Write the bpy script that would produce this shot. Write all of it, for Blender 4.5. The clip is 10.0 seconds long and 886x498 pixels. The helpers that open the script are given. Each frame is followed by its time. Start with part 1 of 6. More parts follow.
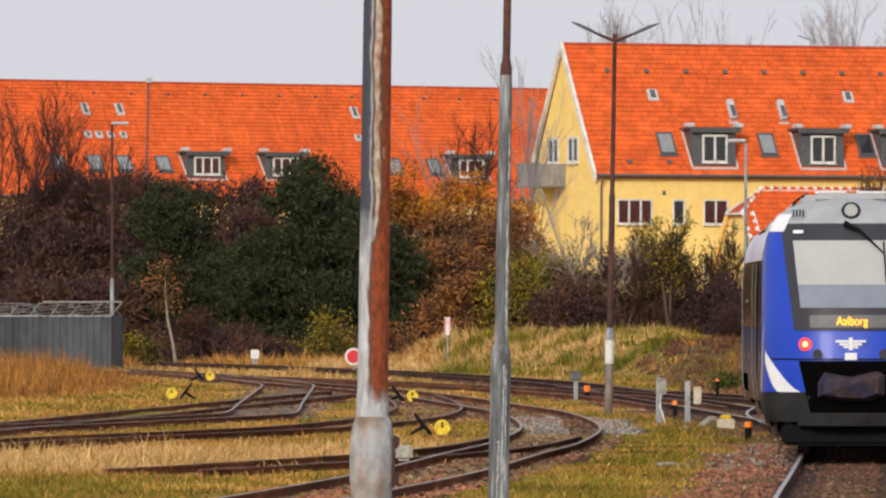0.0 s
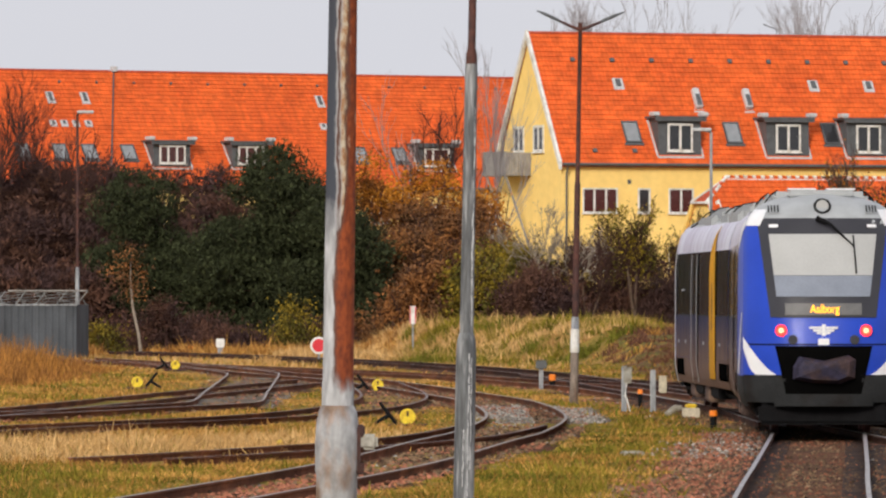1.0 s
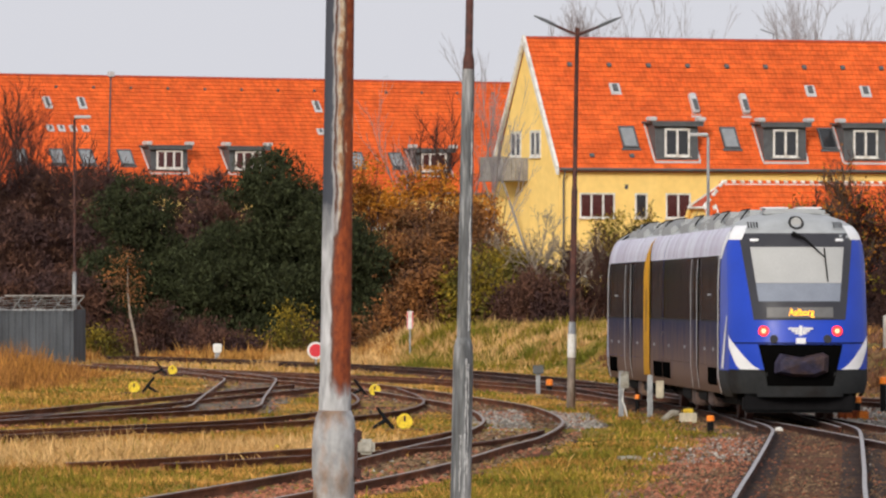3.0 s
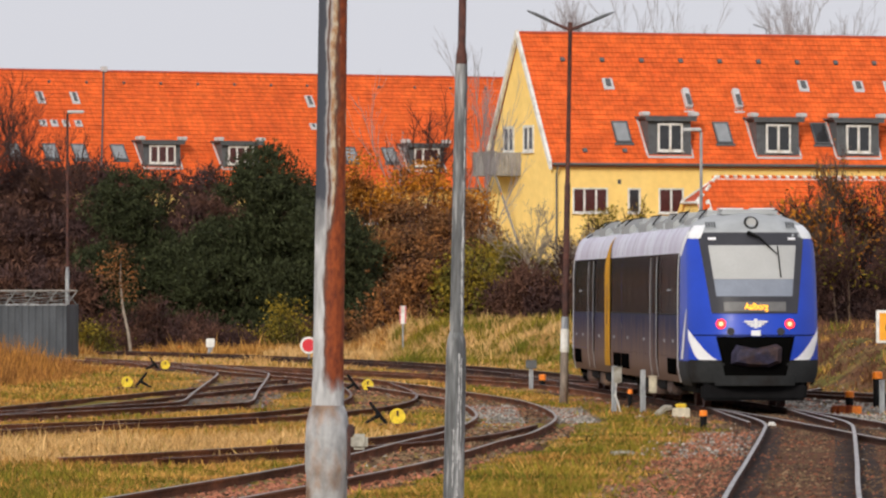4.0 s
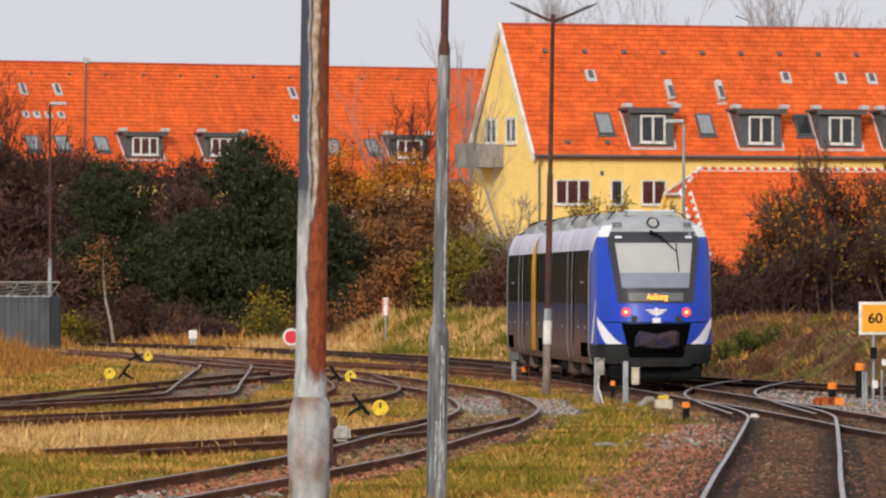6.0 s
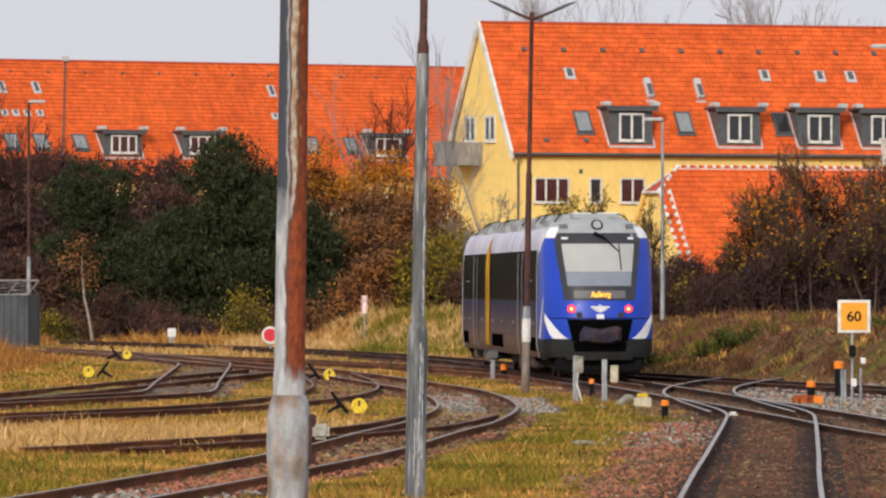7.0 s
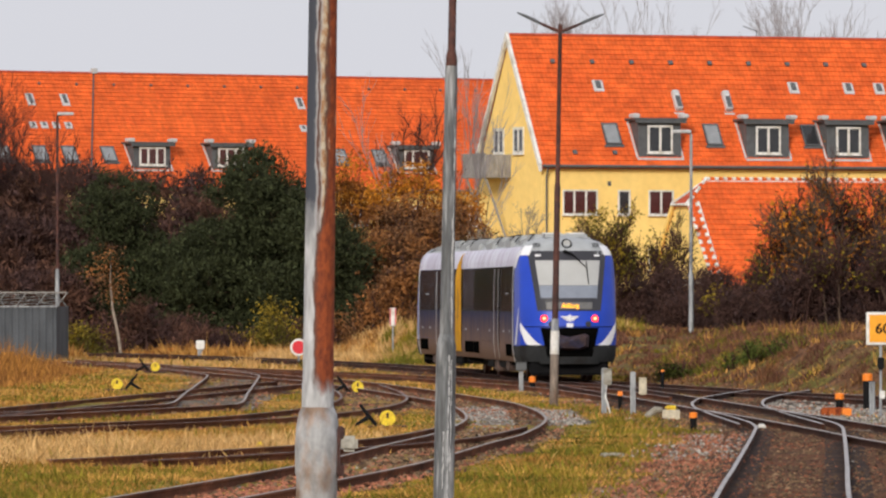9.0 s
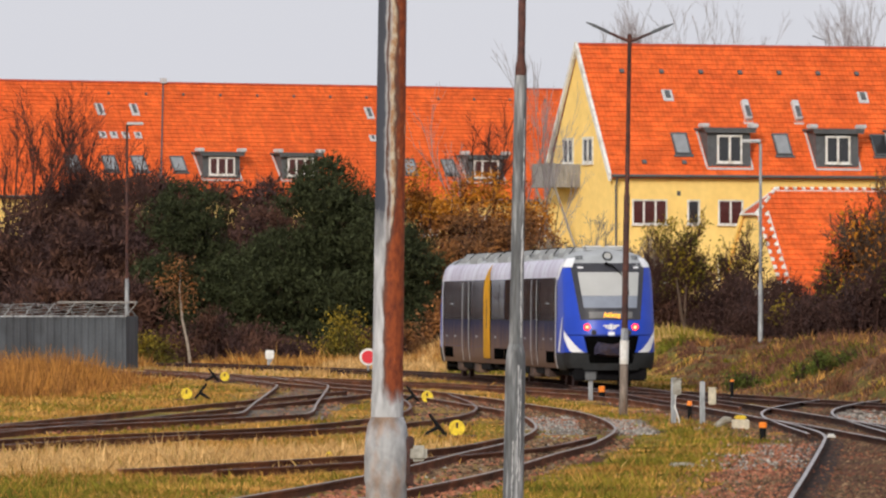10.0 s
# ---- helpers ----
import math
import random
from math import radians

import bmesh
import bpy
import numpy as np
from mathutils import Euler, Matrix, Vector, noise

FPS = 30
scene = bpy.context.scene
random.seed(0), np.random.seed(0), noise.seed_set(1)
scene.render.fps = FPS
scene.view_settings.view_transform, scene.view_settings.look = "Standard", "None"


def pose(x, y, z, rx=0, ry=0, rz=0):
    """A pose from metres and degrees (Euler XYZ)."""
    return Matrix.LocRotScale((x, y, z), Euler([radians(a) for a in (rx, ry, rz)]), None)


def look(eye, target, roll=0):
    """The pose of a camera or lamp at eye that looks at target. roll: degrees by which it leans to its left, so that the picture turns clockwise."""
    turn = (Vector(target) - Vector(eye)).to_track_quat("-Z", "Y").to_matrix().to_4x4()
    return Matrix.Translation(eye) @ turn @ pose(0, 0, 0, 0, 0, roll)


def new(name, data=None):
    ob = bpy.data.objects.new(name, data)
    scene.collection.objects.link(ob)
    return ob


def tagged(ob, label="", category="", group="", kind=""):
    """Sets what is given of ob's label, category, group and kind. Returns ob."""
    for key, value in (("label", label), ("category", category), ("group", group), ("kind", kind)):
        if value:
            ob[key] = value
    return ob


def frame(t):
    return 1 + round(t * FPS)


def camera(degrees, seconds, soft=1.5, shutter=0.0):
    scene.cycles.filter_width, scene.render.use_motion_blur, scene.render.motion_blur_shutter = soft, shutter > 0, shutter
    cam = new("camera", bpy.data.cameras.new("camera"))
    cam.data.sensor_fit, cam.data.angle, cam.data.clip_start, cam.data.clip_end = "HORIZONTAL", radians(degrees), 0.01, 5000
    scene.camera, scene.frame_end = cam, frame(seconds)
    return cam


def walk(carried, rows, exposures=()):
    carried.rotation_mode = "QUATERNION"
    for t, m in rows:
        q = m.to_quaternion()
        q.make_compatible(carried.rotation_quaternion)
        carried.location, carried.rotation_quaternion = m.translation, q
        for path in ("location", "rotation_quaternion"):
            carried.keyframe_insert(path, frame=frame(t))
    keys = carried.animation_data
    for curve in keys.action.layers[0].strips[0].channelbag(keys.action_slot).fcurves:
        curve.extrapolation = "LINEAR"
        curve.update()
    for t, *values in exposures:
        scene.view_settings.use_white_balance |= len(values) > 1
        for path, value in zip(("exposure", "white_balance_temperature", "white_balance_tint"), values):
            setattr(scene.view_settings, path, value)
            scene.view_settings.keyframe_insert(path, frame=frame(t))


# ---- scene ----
cam = camera(6.9, 10.0, soft=2.3)
EYE = (0.0, 0.0, 2.25)          # rail tops lie at z = 0
# seconds, tilt up and turn to the left in degrees, of a long lens held by hand
TURNS = [
    (0.0, 0.453, 0.480), (0.5, 0.405, 0.451), (1.0, 0.366, 0.210), (1.5, 0.420, 0.202),
    (2.0, 0.427, 0.122), (2.5, 0.463, 0.133), (2.7, 0.433, 0.202), (3.2, 0.40, 0.17), (3.8, 0.376, 0.146), (4.0, 0.365, 0.132), (4.5, 0.194, -0.206),
    (5.0, 0.329, 0.014), (5.2, 0.311, -0.021), (5.7, 0.30, -0.01), (6.5, 0.297, 0.001), (7.0, 0.285, -0.168), (7.5, 0.288, 0.069),
    (8.0, 0.332, 0.094), (8.5, 0.303, 0.059), (9.0, 0.380, 0.054), (9.5, 0.355, 0.107), (10.0, 0.456, 0.595),
]
walk(cam, [(t, pose(*EYE, 90 + up, 0, left)) for t, up, left in TURNS])

# ---------------------------------------------------------------- light
world = bpy.data.worlds.new("overcast_sky")
scene.world = world
world.use_nodes = True
wn, wl = world.node_tree.nodes, world.node_tree.links
sky = wn.new("ShaderNodeTexSky")
sky.sky_type, sky.sun_disc = "NISHITA", False
sky.sun_elevation, sky.sun_rotation = radians(24), radians(199)
sky.dust_density, sky.air_density = 4.0, 1.0
scale_sky = wn.new("ShaderNodeVectorMath")
scale_sky.operation = "SCALE"
scale_sky.inputs["Scale"].default_value = 0.07
wl.new(sky.outputs[0], scale_sky.inputs[0])
cloud = wn.new("ShaderNodeMix")                      # thick cloud in front of the clear sky
cloud.data_type = "RGBA"
cloud.inputs[0].default_value = 0.93
cloud.inputs[7].default_value = (0.72, 0.725, 0.782, 1)
wl.new(scale_sky.outputs[0], cloud.inputs[6])
wl.new(cloud.outputs[2], wn["Background"].inputs[0])
wn["Background"].inputs[1].default_value = 1.0

sun = new("sun", bpy.data.lights.new("sun", "SUN"))
sun.data.energy, sun.data.angle, sun.data.color = 2.7, radians(14), (1.0, 0.91, 0.79)
sun.matrix_world = look((-15, -44, 21), (0, 0, 0))
scene.view_settings.exposure = 0.0


# ---------------------------------------------------------------- materials
def material(name, color, rough=0.7, metal=0.0, vary=0.25, size=3.0, fine=40.0, bump=0.0, second=None, amount=0.5,
             island=0.0, emit=None, coat=0.0, stretch=(1, 1, 1), random_ob=0.0, edge=0.12, spec=0.5):
    """Base colour with a coarse and a fine variation, a second colour in patches, and fine relief."""
    m = bpy.data.materials.new(name)
    m.use_nodes = True
    n, l = m.node_tree.nodes, m.node_tree.links
    b = n["Principled BSDF"]
    b.inputs["Roughness"].default_value, b.inputs["Metallic"].default_value = rough, metal
    b.inputs["Coat Weight"].default_value = coat
    b.inputs["Specular IOR Level"].default_value = spec
    co = n.new("ShaderNodeTexCoord")
    mp = n.new("ShaderNodeMapping")
    mp.inputs["Scale"].default_value = stretch
    l.new(co.outputs["Object"], mp.inputs[0])

    def tex(scale, detail):
        t = n.new("ShaderNodeTexNoise")
        t.inputs["Scale"].default_value, t.inputs["Detail"].default_value = scale, detail
        l.new(mp.outputs[0], t.inputs["Vector"])
        return t.outputs["Fac"]

    def mix(kind, fac, a, c):
        x = n.new("ShaderNodeMix")
        x.data_type, x.blend_type = "RGBA", kind
        for sock, v in ((x.inputs[0], fac), (x.inputs[6], a), (x.inputs[7], c)):
            if hasattr(v, "node"):
                l.new(v, sock)
            else:
                sock.default_value = v
        return x.outputs[2]

    def ramp(sock, lo, hi, out_lo=0.0, out_hi=1.0):
        r = n.new("ShaderNodeMapRange")
        l.new(sock, r.inputs[0])
        for i, v in zip((1, 2, 3, 4), (lo, hi, out_lo, out_hi)):
            r.inputs[i].default_value = v
        return r.outputs[0]

    coarse, grain = tex(1.0 / size, 4), tex(fine, 3)
    col = (*color, 1)
    if second:
        cut = 0.62 - 0.24 * amount
        col = mix("MIX", ramp(coarse, cut - edge / 2, cut + edge / 2), col, (*second, 1))
    mod = n.new("ShaderNodeMath")
    mod.operation = "MULTIPLY"
    l.new(ramp(tex(2.7 / size, 3), 0.3, 0.7, 1 - vary, 1 + vary), mod.inputs[0])
    l.new(ramp(grain, 0.3, 0.7, 1 - vary * 0.8, 1 + vary * 0.8), mod.inputs[1])
    value = mod.outputs[0]
    for amount_, node, out in ((island, "ShaderNodeNewGeometry", "Random Per Island"), (random_ob, "ShaderNodeObjectInfo", "Random")):
        if amount_:
            g = n.new(node)
            mm = n.new("ShaderNodeMath")
            mm.operation = "MULTIPLY"
            l.new(value, mm.inputs[0])
            rnd = g.outputs[out]
            if node == "ShaderNodeNewGeometry":              # alike meshes must not repeat the same row of tints
                info, add, fr = n.new("ShaderNodeObjectInfo"), n.new("ShaderNodeMath"), n.new("ShaderNodeMath")
                add.operation, fr.operation = "MULTIPLY_ADD", "FRACT"
                l.new(info.outputs["Random"], add.inputs[0])
                add.inputs[1].default_value = 7.31
                l.new(rnd, add.inputs[2])
                l.new(add.outputs[0], fr.inputs[0])
                rnd = fr.outputs[0]
            l.new(ramp(rnd, 0, 1, 1 - amount_, 1 + amount_), mm.inputs[1])
            value = mm.outputs[0]
    sc = n.new("ShaderNodeVectorMath")
    sc.operation = "SCALE"
    if hasattr(col, "node"):
        l.new(col, sc.inputs[0])
    else:
        sc.inputs[0].default_value = col[:3]
    l.new(value, sc.inputs["Scale"])
    l.new(sc.outputs[0], b.inputs["Base Color"])
    if bump:
        bp = n.new("ShaderNodeBump")
        bp.inputs["Strength"].default_value, bp.inputs["Distance"].default_value = bump, 0.03
        l.new(grain, bp.inputs["Height"])
        l.new(bp.outputs[0], b.inputs["Normal"])
    if emit:
        b.inputs["Emission Color"].default_value, b.inputs["Emission Strength"].default_value = (*emit[0], 1), emit[1]
    return m


def dusty_side():
    """Dark blue paint with brown brake dust that has risen from the wheels in uneven streaks."""
    m = material("dusty_dark_blue_side", (0.017, 0.018, 0.060), 0.55, vary=0.2, size=1.0, spec=0.06)
    n, l = m.node_tree.nodes, m.node_tree.links
    b = n["Principled BSDF"]
    paint = b.inputs["Base Color"].links[0].from_socket
    co, split, noise, mp = n.new("ShaderNodeTexCoord"), n.new("ShaderNodeSeparateXYZ"), n.new("ShaderNodeTexNoise"), n.new("ShaderNodeMapping")
    l.new(co.outputs["Object"], split.inputs[0])
    mp.inputs["Scale"].default_value = (1, 1.6, 0.5)
    l.new(co.outputs["Object"], mp.inputs[0])
    l.new(mp.outputs[0], noise.inputs["Vector"])
    noise.inputs["Scale"].default_value, noise.inputs["Detail"].default_value = 1.6, 5
    add, ramp, mix = n.new("ShaderNodeMath"), n.new("ShaderNodeMapRange"), n.new("ShaderNodeMix")
    add.operation = "MULTIPLY_ADD"
    l.new(noise.outputs["Fac"], add.inputs[0])
    add.inputs[1].default_value = -1.3
    l.new(split.outputs["Z"], add.inputs[2])
    l.new(add.outputs[0], ramp.inputs[0])
    for i, v in zip((1, 2, 3, 4), (0.25, 1.15, 1.0, 0.0)):
        ramp.inputs[i].default_value = v
    mix.data_type = "RGBA"
    l.new(ramp.outputs[0], mix.inputs[0])
    l.new(paint, mix.inputs[6])
    mix.inputs[7].default_value = (0.155, 0.094, 0.070, 1)
    l.new(mix.outputs[2], b.inputs["Base Color"])
    return m


def rusting_shaft():
    """Pale grey paint, slate-dark on one side higher up and flaked down to rust on the other."""
    m = material("flaking_grey_paint_over_rust", (0.40, 0.41, 0.43), 0.75, vary=0.22, size=0.25, fine=18, stretch=(1.5, 1.5, 0.4), bump=0.25, spec=0.2)
    n, l = m.node_tree.nodes, m.node_tree.links
    b = n["Principled BSDF"]
    col = b.inputs["Base Color"].links[0].from_socket
    co, split = n.new("ShaderNodeTexCoord"), n.new("ShaderNodeSeparateXYZ")
    l.new(co.outputs["Object"], split.inputs[0])

    def noise(scale, stretch):
        mp, t = n.new("ShaderNodeMapping"), n.new("ShaderNodeTexNoise")
        mp.inputs["Scale"].default_value = stretch
        l.new(co.outputs["Object"], mp.inputs[0])
        l.new(mp.outputs[0], t.inputs["Vector"])
        t.inputs["Scale"].default_value, t.inputs["Detail"].default_value, t.inputs["Roughness"].default_value = scale, 6, 0.65
        return t.outputs["Fac"]

    def math_(op, a, c, e=None):
        x = n.new("ShaderNodeMath")
        x.operation = op
        for i, v in enumerate((a, c, e)):
            if v is None:
                continue
            if hasattr(v, "node"):
                l.new(v, x.inputs[i])
            else:
                x.inputs[i].default_value = v
        return x.outputs[0]

    def ramp(v, lo, hi):
        r = n.new("ShaderNodeMapRange")
        l.new(v, r.inputs[0])
        r.inputs[1].default_value, r.inputs[2].default_value = lo, hi
        return r.outputs[0]

    def mix(fac, a, c):
        x = n.new("ShaderNodeMix")
        x.data_type = "RGBA"
        l.new(fac, x.inputs[0])
        for sock, v in ((x.inputs[6], a), (x.inputs[7], c)):
            if hasattr(v, "node"):
                l.new(v, sock)
            else:
                sock.default_value = (*v, 1)
        return x.outputs[2]
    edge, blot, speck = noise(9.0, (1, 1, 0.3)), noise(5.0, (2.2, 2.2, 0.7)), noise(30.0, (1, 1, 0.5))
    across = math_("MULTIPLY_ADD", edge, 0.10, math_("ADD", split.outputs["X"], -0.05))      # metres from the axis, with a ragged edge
    high = ramp(math_("MULTIPLY_ADD", blot, 0.5, split.outputs["Z"]), 3.0, 3.3)
    rust_col = mix(ramp(speck, 0.35, 0.65), (0.31, 0.073, 0.023), (0.13, 0.032, 0.017))
    flake_col = mix(ramp(speck, 0.4, 0.6), (0.50, 0.44, 0.34), (0.33, 0.17, 0.08))
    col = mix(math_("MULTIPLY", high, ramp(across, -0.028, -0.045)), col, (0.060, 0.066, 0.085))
    col = mix(math_("MULTIPLY", high, math_("MULTIPLY", ramp(across, -0.032, -0.02), ramp(across, 0.0, -0.015))), col, (0.10, 0.045, 0.030))
    col = mix(math_("MULTIPLY", high, ramp(across, -0.008, 0.004)), col, flake_col)
    shift = math_("MULTIPLY_ADD", high, -0.052, across)                                      # the rust starts further round higher up
    low_end = ramp(math_("MULTIPLY_ADD", edge, 0.3, split.outputs["Z"]), 1.98, 2.08)
    col = mix(math_("MULTIPLY", ramp(shift, -0.036, -0.022), low_end), col, (0.105, 0.050, 0.036))
    col = mix(math_("MULTIPLY", ramp(shift, -0.020, -0.002), low_end), col, rust_col)
    col = mix(math_("MULTIPLY", ramp(blot, 0.60, 0.66), ramp(across, 0.03, 0.05)), col, flake_col)
    l.new(col, b.inputs["Base Color"])
    return m


M = dict(
    soil=material("grassy_soil", (0.34, 0.19, 0.052), 0.95, vary=0.4, size=3.0, fine=7, bump=0.6, second=(0.165, 0.13, 0.022), amount=0.5, edge=0.25, spec=0.1),
    bank=material("bank_soil", (0.13, 0.066, 0.036), 0.95, vary=0.45, size=1.6, fine=6, bump=0.6, second=(0.13, 0.11, 0.028), amount=0.45, edge=0.15, spec=0.1),
    ballast=material("rusty_ballast", (0.068, 0.036, 0.019), 0.95, vary=0.5, size=2.2, fine=14, bump=0.8, second=(0.12, 0.048, 0.025), amount=0.45, edge=0.25, spec=0.1),
    # the rails' shadow and oil beside them, painted as one dark strip
    oily_shade=material("oily_rail_shade", (0.026, 0.015, 0.012), 0.9, vary=0.4, size=0.8, fine=12, second=(0.05, 0.028, 0.02), amount=0.4, spec=0.1),
    timber=material("dark_crossing_timbers", (0.045, 0.028, 0.021), 0.9, vary=0.45, size=1.2, fine=12, bump=0.6, second=(0.075, 0.05, 0.036), amount=0.35, spec=0.1),
    galv_dark=material("dark_weathered_steel", (0.105, 0.112, 0.12), 0.6, 0.1, vary=0.35, size=0.35, fine=14, second=(0.26, 0.27, 0.28), amount=0.3, stretch=(3, 3, 0.35), edge=0.1),
    brown_steel=material("brown_stained_steel", (0.21, 0.17, 0.14), 0.7, 0.1, vary=0.3, size=0.4, fine=16, second=(0.13, 0.085, 0.06), amount=0.4, stretch=(2, 2, 0.5), edge=0.15),
    ballast_grey=material("grey_ballast", (0.155, 0.135, 0.112), 0.95, vary=0.45, size=1.5, fine=14, bump=1.0, second=(0.11, 0.08, 0.06), amount=0.4, spec=0.15),
    bank_grass=material("withered_bank_growth", (0.165, 0.080, 0.040), 0.9, vary=0.3, size=2, island=0.5, second=(0.12, 0.056, 0.038), amount=0.5, spec=0.1),
    stone_red=material("red_stone", (0.31, 0.12, 0.070), 0.95, vary=0.3, size=1, island=0.65, spec=0.1),
    stone_rust=material("dark_rusty_stone", (0.20, 0.075, 0.042), 0.95, vary=0.3, size=1, island=0.65, spec=0.1),
    stone_brown=material("oily_brown_stone", (0.115, 0.070, 0.042), 0.95, vary=0.3, size=1, island=0.7, spec=0.1),
    stone_pale=material("pale_grey_stone", (0.285, 0.26, 0.225), 0.95, vary=0.3, size=1, island=0.65, spec=0.15),
    stone_grey=material("grey_stone", (0.165, 0.105, 0.060), 0.95, vary=0.3, size=1, island=0.75, spec=0.1),
    rail_side=material("rusted_rail", (0.055, 0.027, 0.020), 0.9, vary=0.35, size=4, fine=12, second=(0.10, 0.042, 0.027), amount=0.4, spec=0.1),
    rail_side_yard=material("orange_brown_rusted_rail", (0.12, 0.048, 0.027), 0.9, vary=0.35, size=4, fine=12, second=(0.19, 0.075, 0.038), amount=0.4, spec=0.1),
    rail_top=material("worn_rail_head", (0.36, 0.34, 0.33), 0.42, 0.6, vary=0.2, size=5, fine=10),
    rail_top_yard=material("lightly_worn_rail_head", (0.26, 0.225, 0.20), 0.5, 0.4, vary=0.25, size=3, fine=10),
    rail_top_old=material("dull_rail_head", (0.17, 0.14, 0.13), 0.6, 0.3, vary=0.3, size=2, fine=10, second=(0.09, 0.05, 0.04), amount=0.4),
    grass_dry=material("dry_grass", (0.50, 0.275, 0.078), 0.9, vary=0.3, size=2.5, island=0.5, second=(0.34, 0.17, 0.042), amount=0.5, spec=0.1),
    grass_tan=material("bleached_grass", (0.56, 0.36, 0.155), 0.9, vary=0.25, size=2.5, island=0.4, second=(0.46, 0.27, 0.10), amount=0.4, spec=0.1),
    grass_green=material("green_grass", (0.21, 0.165, 0.022), 0.9, vary=0.3, size=2.5, island=0.5, second=(0.115, 0.115, 0.016), amount=0.5, spec=0.1),
    reed=material("orange_reeds", (0.36, 0.165, 0.04), 0.9, vary=0.3, size=1.2, island=0.5, second=(0.24, 0.11, 0.035), amount=0.5, spec=0.1),
    galv=material("galvanised_steel", (0.34, 0.36, 0.38), 0.55, 0.3, vary=0.3, size=0.5, fine=14, second=(0.21, 0.22, 0.24), amount=0.45, stretch=(3, 3, 0.5)),
    galv_rust=material("weathered_painted_steel", (0.19, 0.205, 0.24), 0.6, 0.2, vary=0.3, size=0.3, fine=16, second=(0.36, 0.38, 0.40), amount=0.3, stretch=(1.5, 1.5, 0.35), edge=0.12),
    rust=material("orange_brown_rust", (0.34, 0.085, 0.025), 0.9, vary=0.4, size=0.25, fine=30, second=(0.18, 0.04, 0.018), amount=0.45, stretch=(1.6, 1.6, 0.5), bump=0.3, spec=0.1),
    dark_rust=material("dark_rust_steel", (0.085, 0.028, 0.02), 0.75, vary=0.35, size=0.5, fine=20, second=(0.045, 0.018, 0.016), amount=0.5),
    white=material("white_paint", (0.72, 0.72, 0.70), 0.55, vary=0.12, size=0.5, second=(0.55, 0.53, 0.48), amount=0.25),
    black=material("black_paint", (0.007, 0.007, 0.008), 0.7, vary=0.3, size=0.4, spec=0.15),
    yellow=material("yellow_enamel", (0.80, 0.60, 0.02), 0.5, vary=0.15, size=0.12, second=(0.62, 0.42, 0.015), amount=0.4),
    orange=material("orange_enamel", (0.85, 0.22, 0.01), 0.5, vary=0.2, size=0.1),
    red=material("red_enamel", (0.62, 0.015, 0.03), 0.5, vary=0.15, size=0.2),
    sign_yellow=material("amber_sign_face", (0.85, 0.36, 0.01), 0.5, vary=0.08, size=0.4),
    grey_box=material("weathered_grey_plastic", (0.34, 0.33, 0.29), 0.7, vary=0.2, size=0.2, second=(0.22, 0.20, 0.16), amount=0.4),
    beige=material("beige_box_paint", (0.52, 0.47, 0.36), 0.7, vary=0.2, size=0.2),
    tile=material("orange_clay_tile", (0.71, 0.128, 0.026), 0.75, vary=0.16, size=2.0, fine=5, island=0.11, second=(0.60, 0.10, 0.022), amount=0.4, edge=0.3, spec=0.2),
    ridge=material("dark_ridge_tile", (0.42, 0.06, 0.02), 0.8, vary=0.25, size=1),
    render_y=material("yellow_limewash", (0.93, 0.67, 0.235), 0.9, vary=0.05, size=3, fine=3, second=(0.90, 0.63, 0.21), amount=0.4, edge=0.3, spec=0.2),
    zinc=material("dark_zinc_cladding", (0.085, 0.092, 0.10), 0.6, vary=0.2, size=0.8),
    zinc_light=material("light_zinc", (0.52, 0.53, 0.55), 0.5, vary=0.15, size=0.5),
    pane=material("window_glass", (0.03, 0.032, 0.036), 0.06, vary=0.1, size=1),
    pane_red=material("curtained_glass", (0.07, 0.022, 0.02), 0.12, vary=0.2, size=1),
    pane_sky=material("roof_window_glass", (0.26, 0.28, 0.30), 0.08, vary=0.1, size=1),
    fence=material("grey_corrugated_steel", (0.085, 0.095, 0.11), 0.75, 0.0, vary=0.2, size=1.5, second=(0.06, 0.065, 0.075), amount=0.4, stretch=(1, 1, 0.4), spec=0.15),
    wood_grey=material("weathered_grey_boards", (0.27, 0.26, 0.25), 0.85, vary=0.3, size=0.6, stretch=(3, 3, 0.4)),
    bark=material("brown_bark", (0.10, 0.065, 0.045), 0.9, vary=0.3, size=0.4),
    bark_pale=material("pale_bark", (0.30, 0.25, 0.20), 0.9, vary=0.3, size=0.4),
    twig=material("bare_twigs", (0.075, 0.040, 0.034), 0.9, vary=0.2, size=2, island=0.4, spec=0.1),
    # far copy of the twigs, with haze mixed into the colour as pale grey
    twig_far=material("haze_paled_bare_twigs", (0.33, 0.30, 0.31), 0.9, vary=0.15, size=2, island=0.2),
    pine=material("pine_needles", (0.036, 0.043, 0.019), 0.85, vary=0.4, size=1.0, island=0.6, spec=0.15),
    leaf_brown=material("brown_autumn_growth", (0.105, 0.052, 0.036), 0.85, vary=0.35, size=1.6, island=0.5, second=(0.062, 0.036, 0.035), amount=0.5, spec=0.1),
    leaf_dark=material("dark_purple_brown_brushwood", (0.062, 0.034, 0.029), 0.85, vary=0.35, size=1.6, island=0.5, second=(0.040, 0.026, 0.028), amount=0.5, spec=0.1),
    leaf_green=material("green_bramble_leaves", (0.075, 0.095, 0.018), 0.85, vary=0.3, size=0.6, island=0.5, spec=0.15),
    leaf_russet=material("russet_autumn_leaves", (0.25, 0.105, 0.034), 0.85, vary=0.3, size=1.4, island=0.5, second=(0.15, 0.075, 0.036), amount=0.5, spec=0.15),
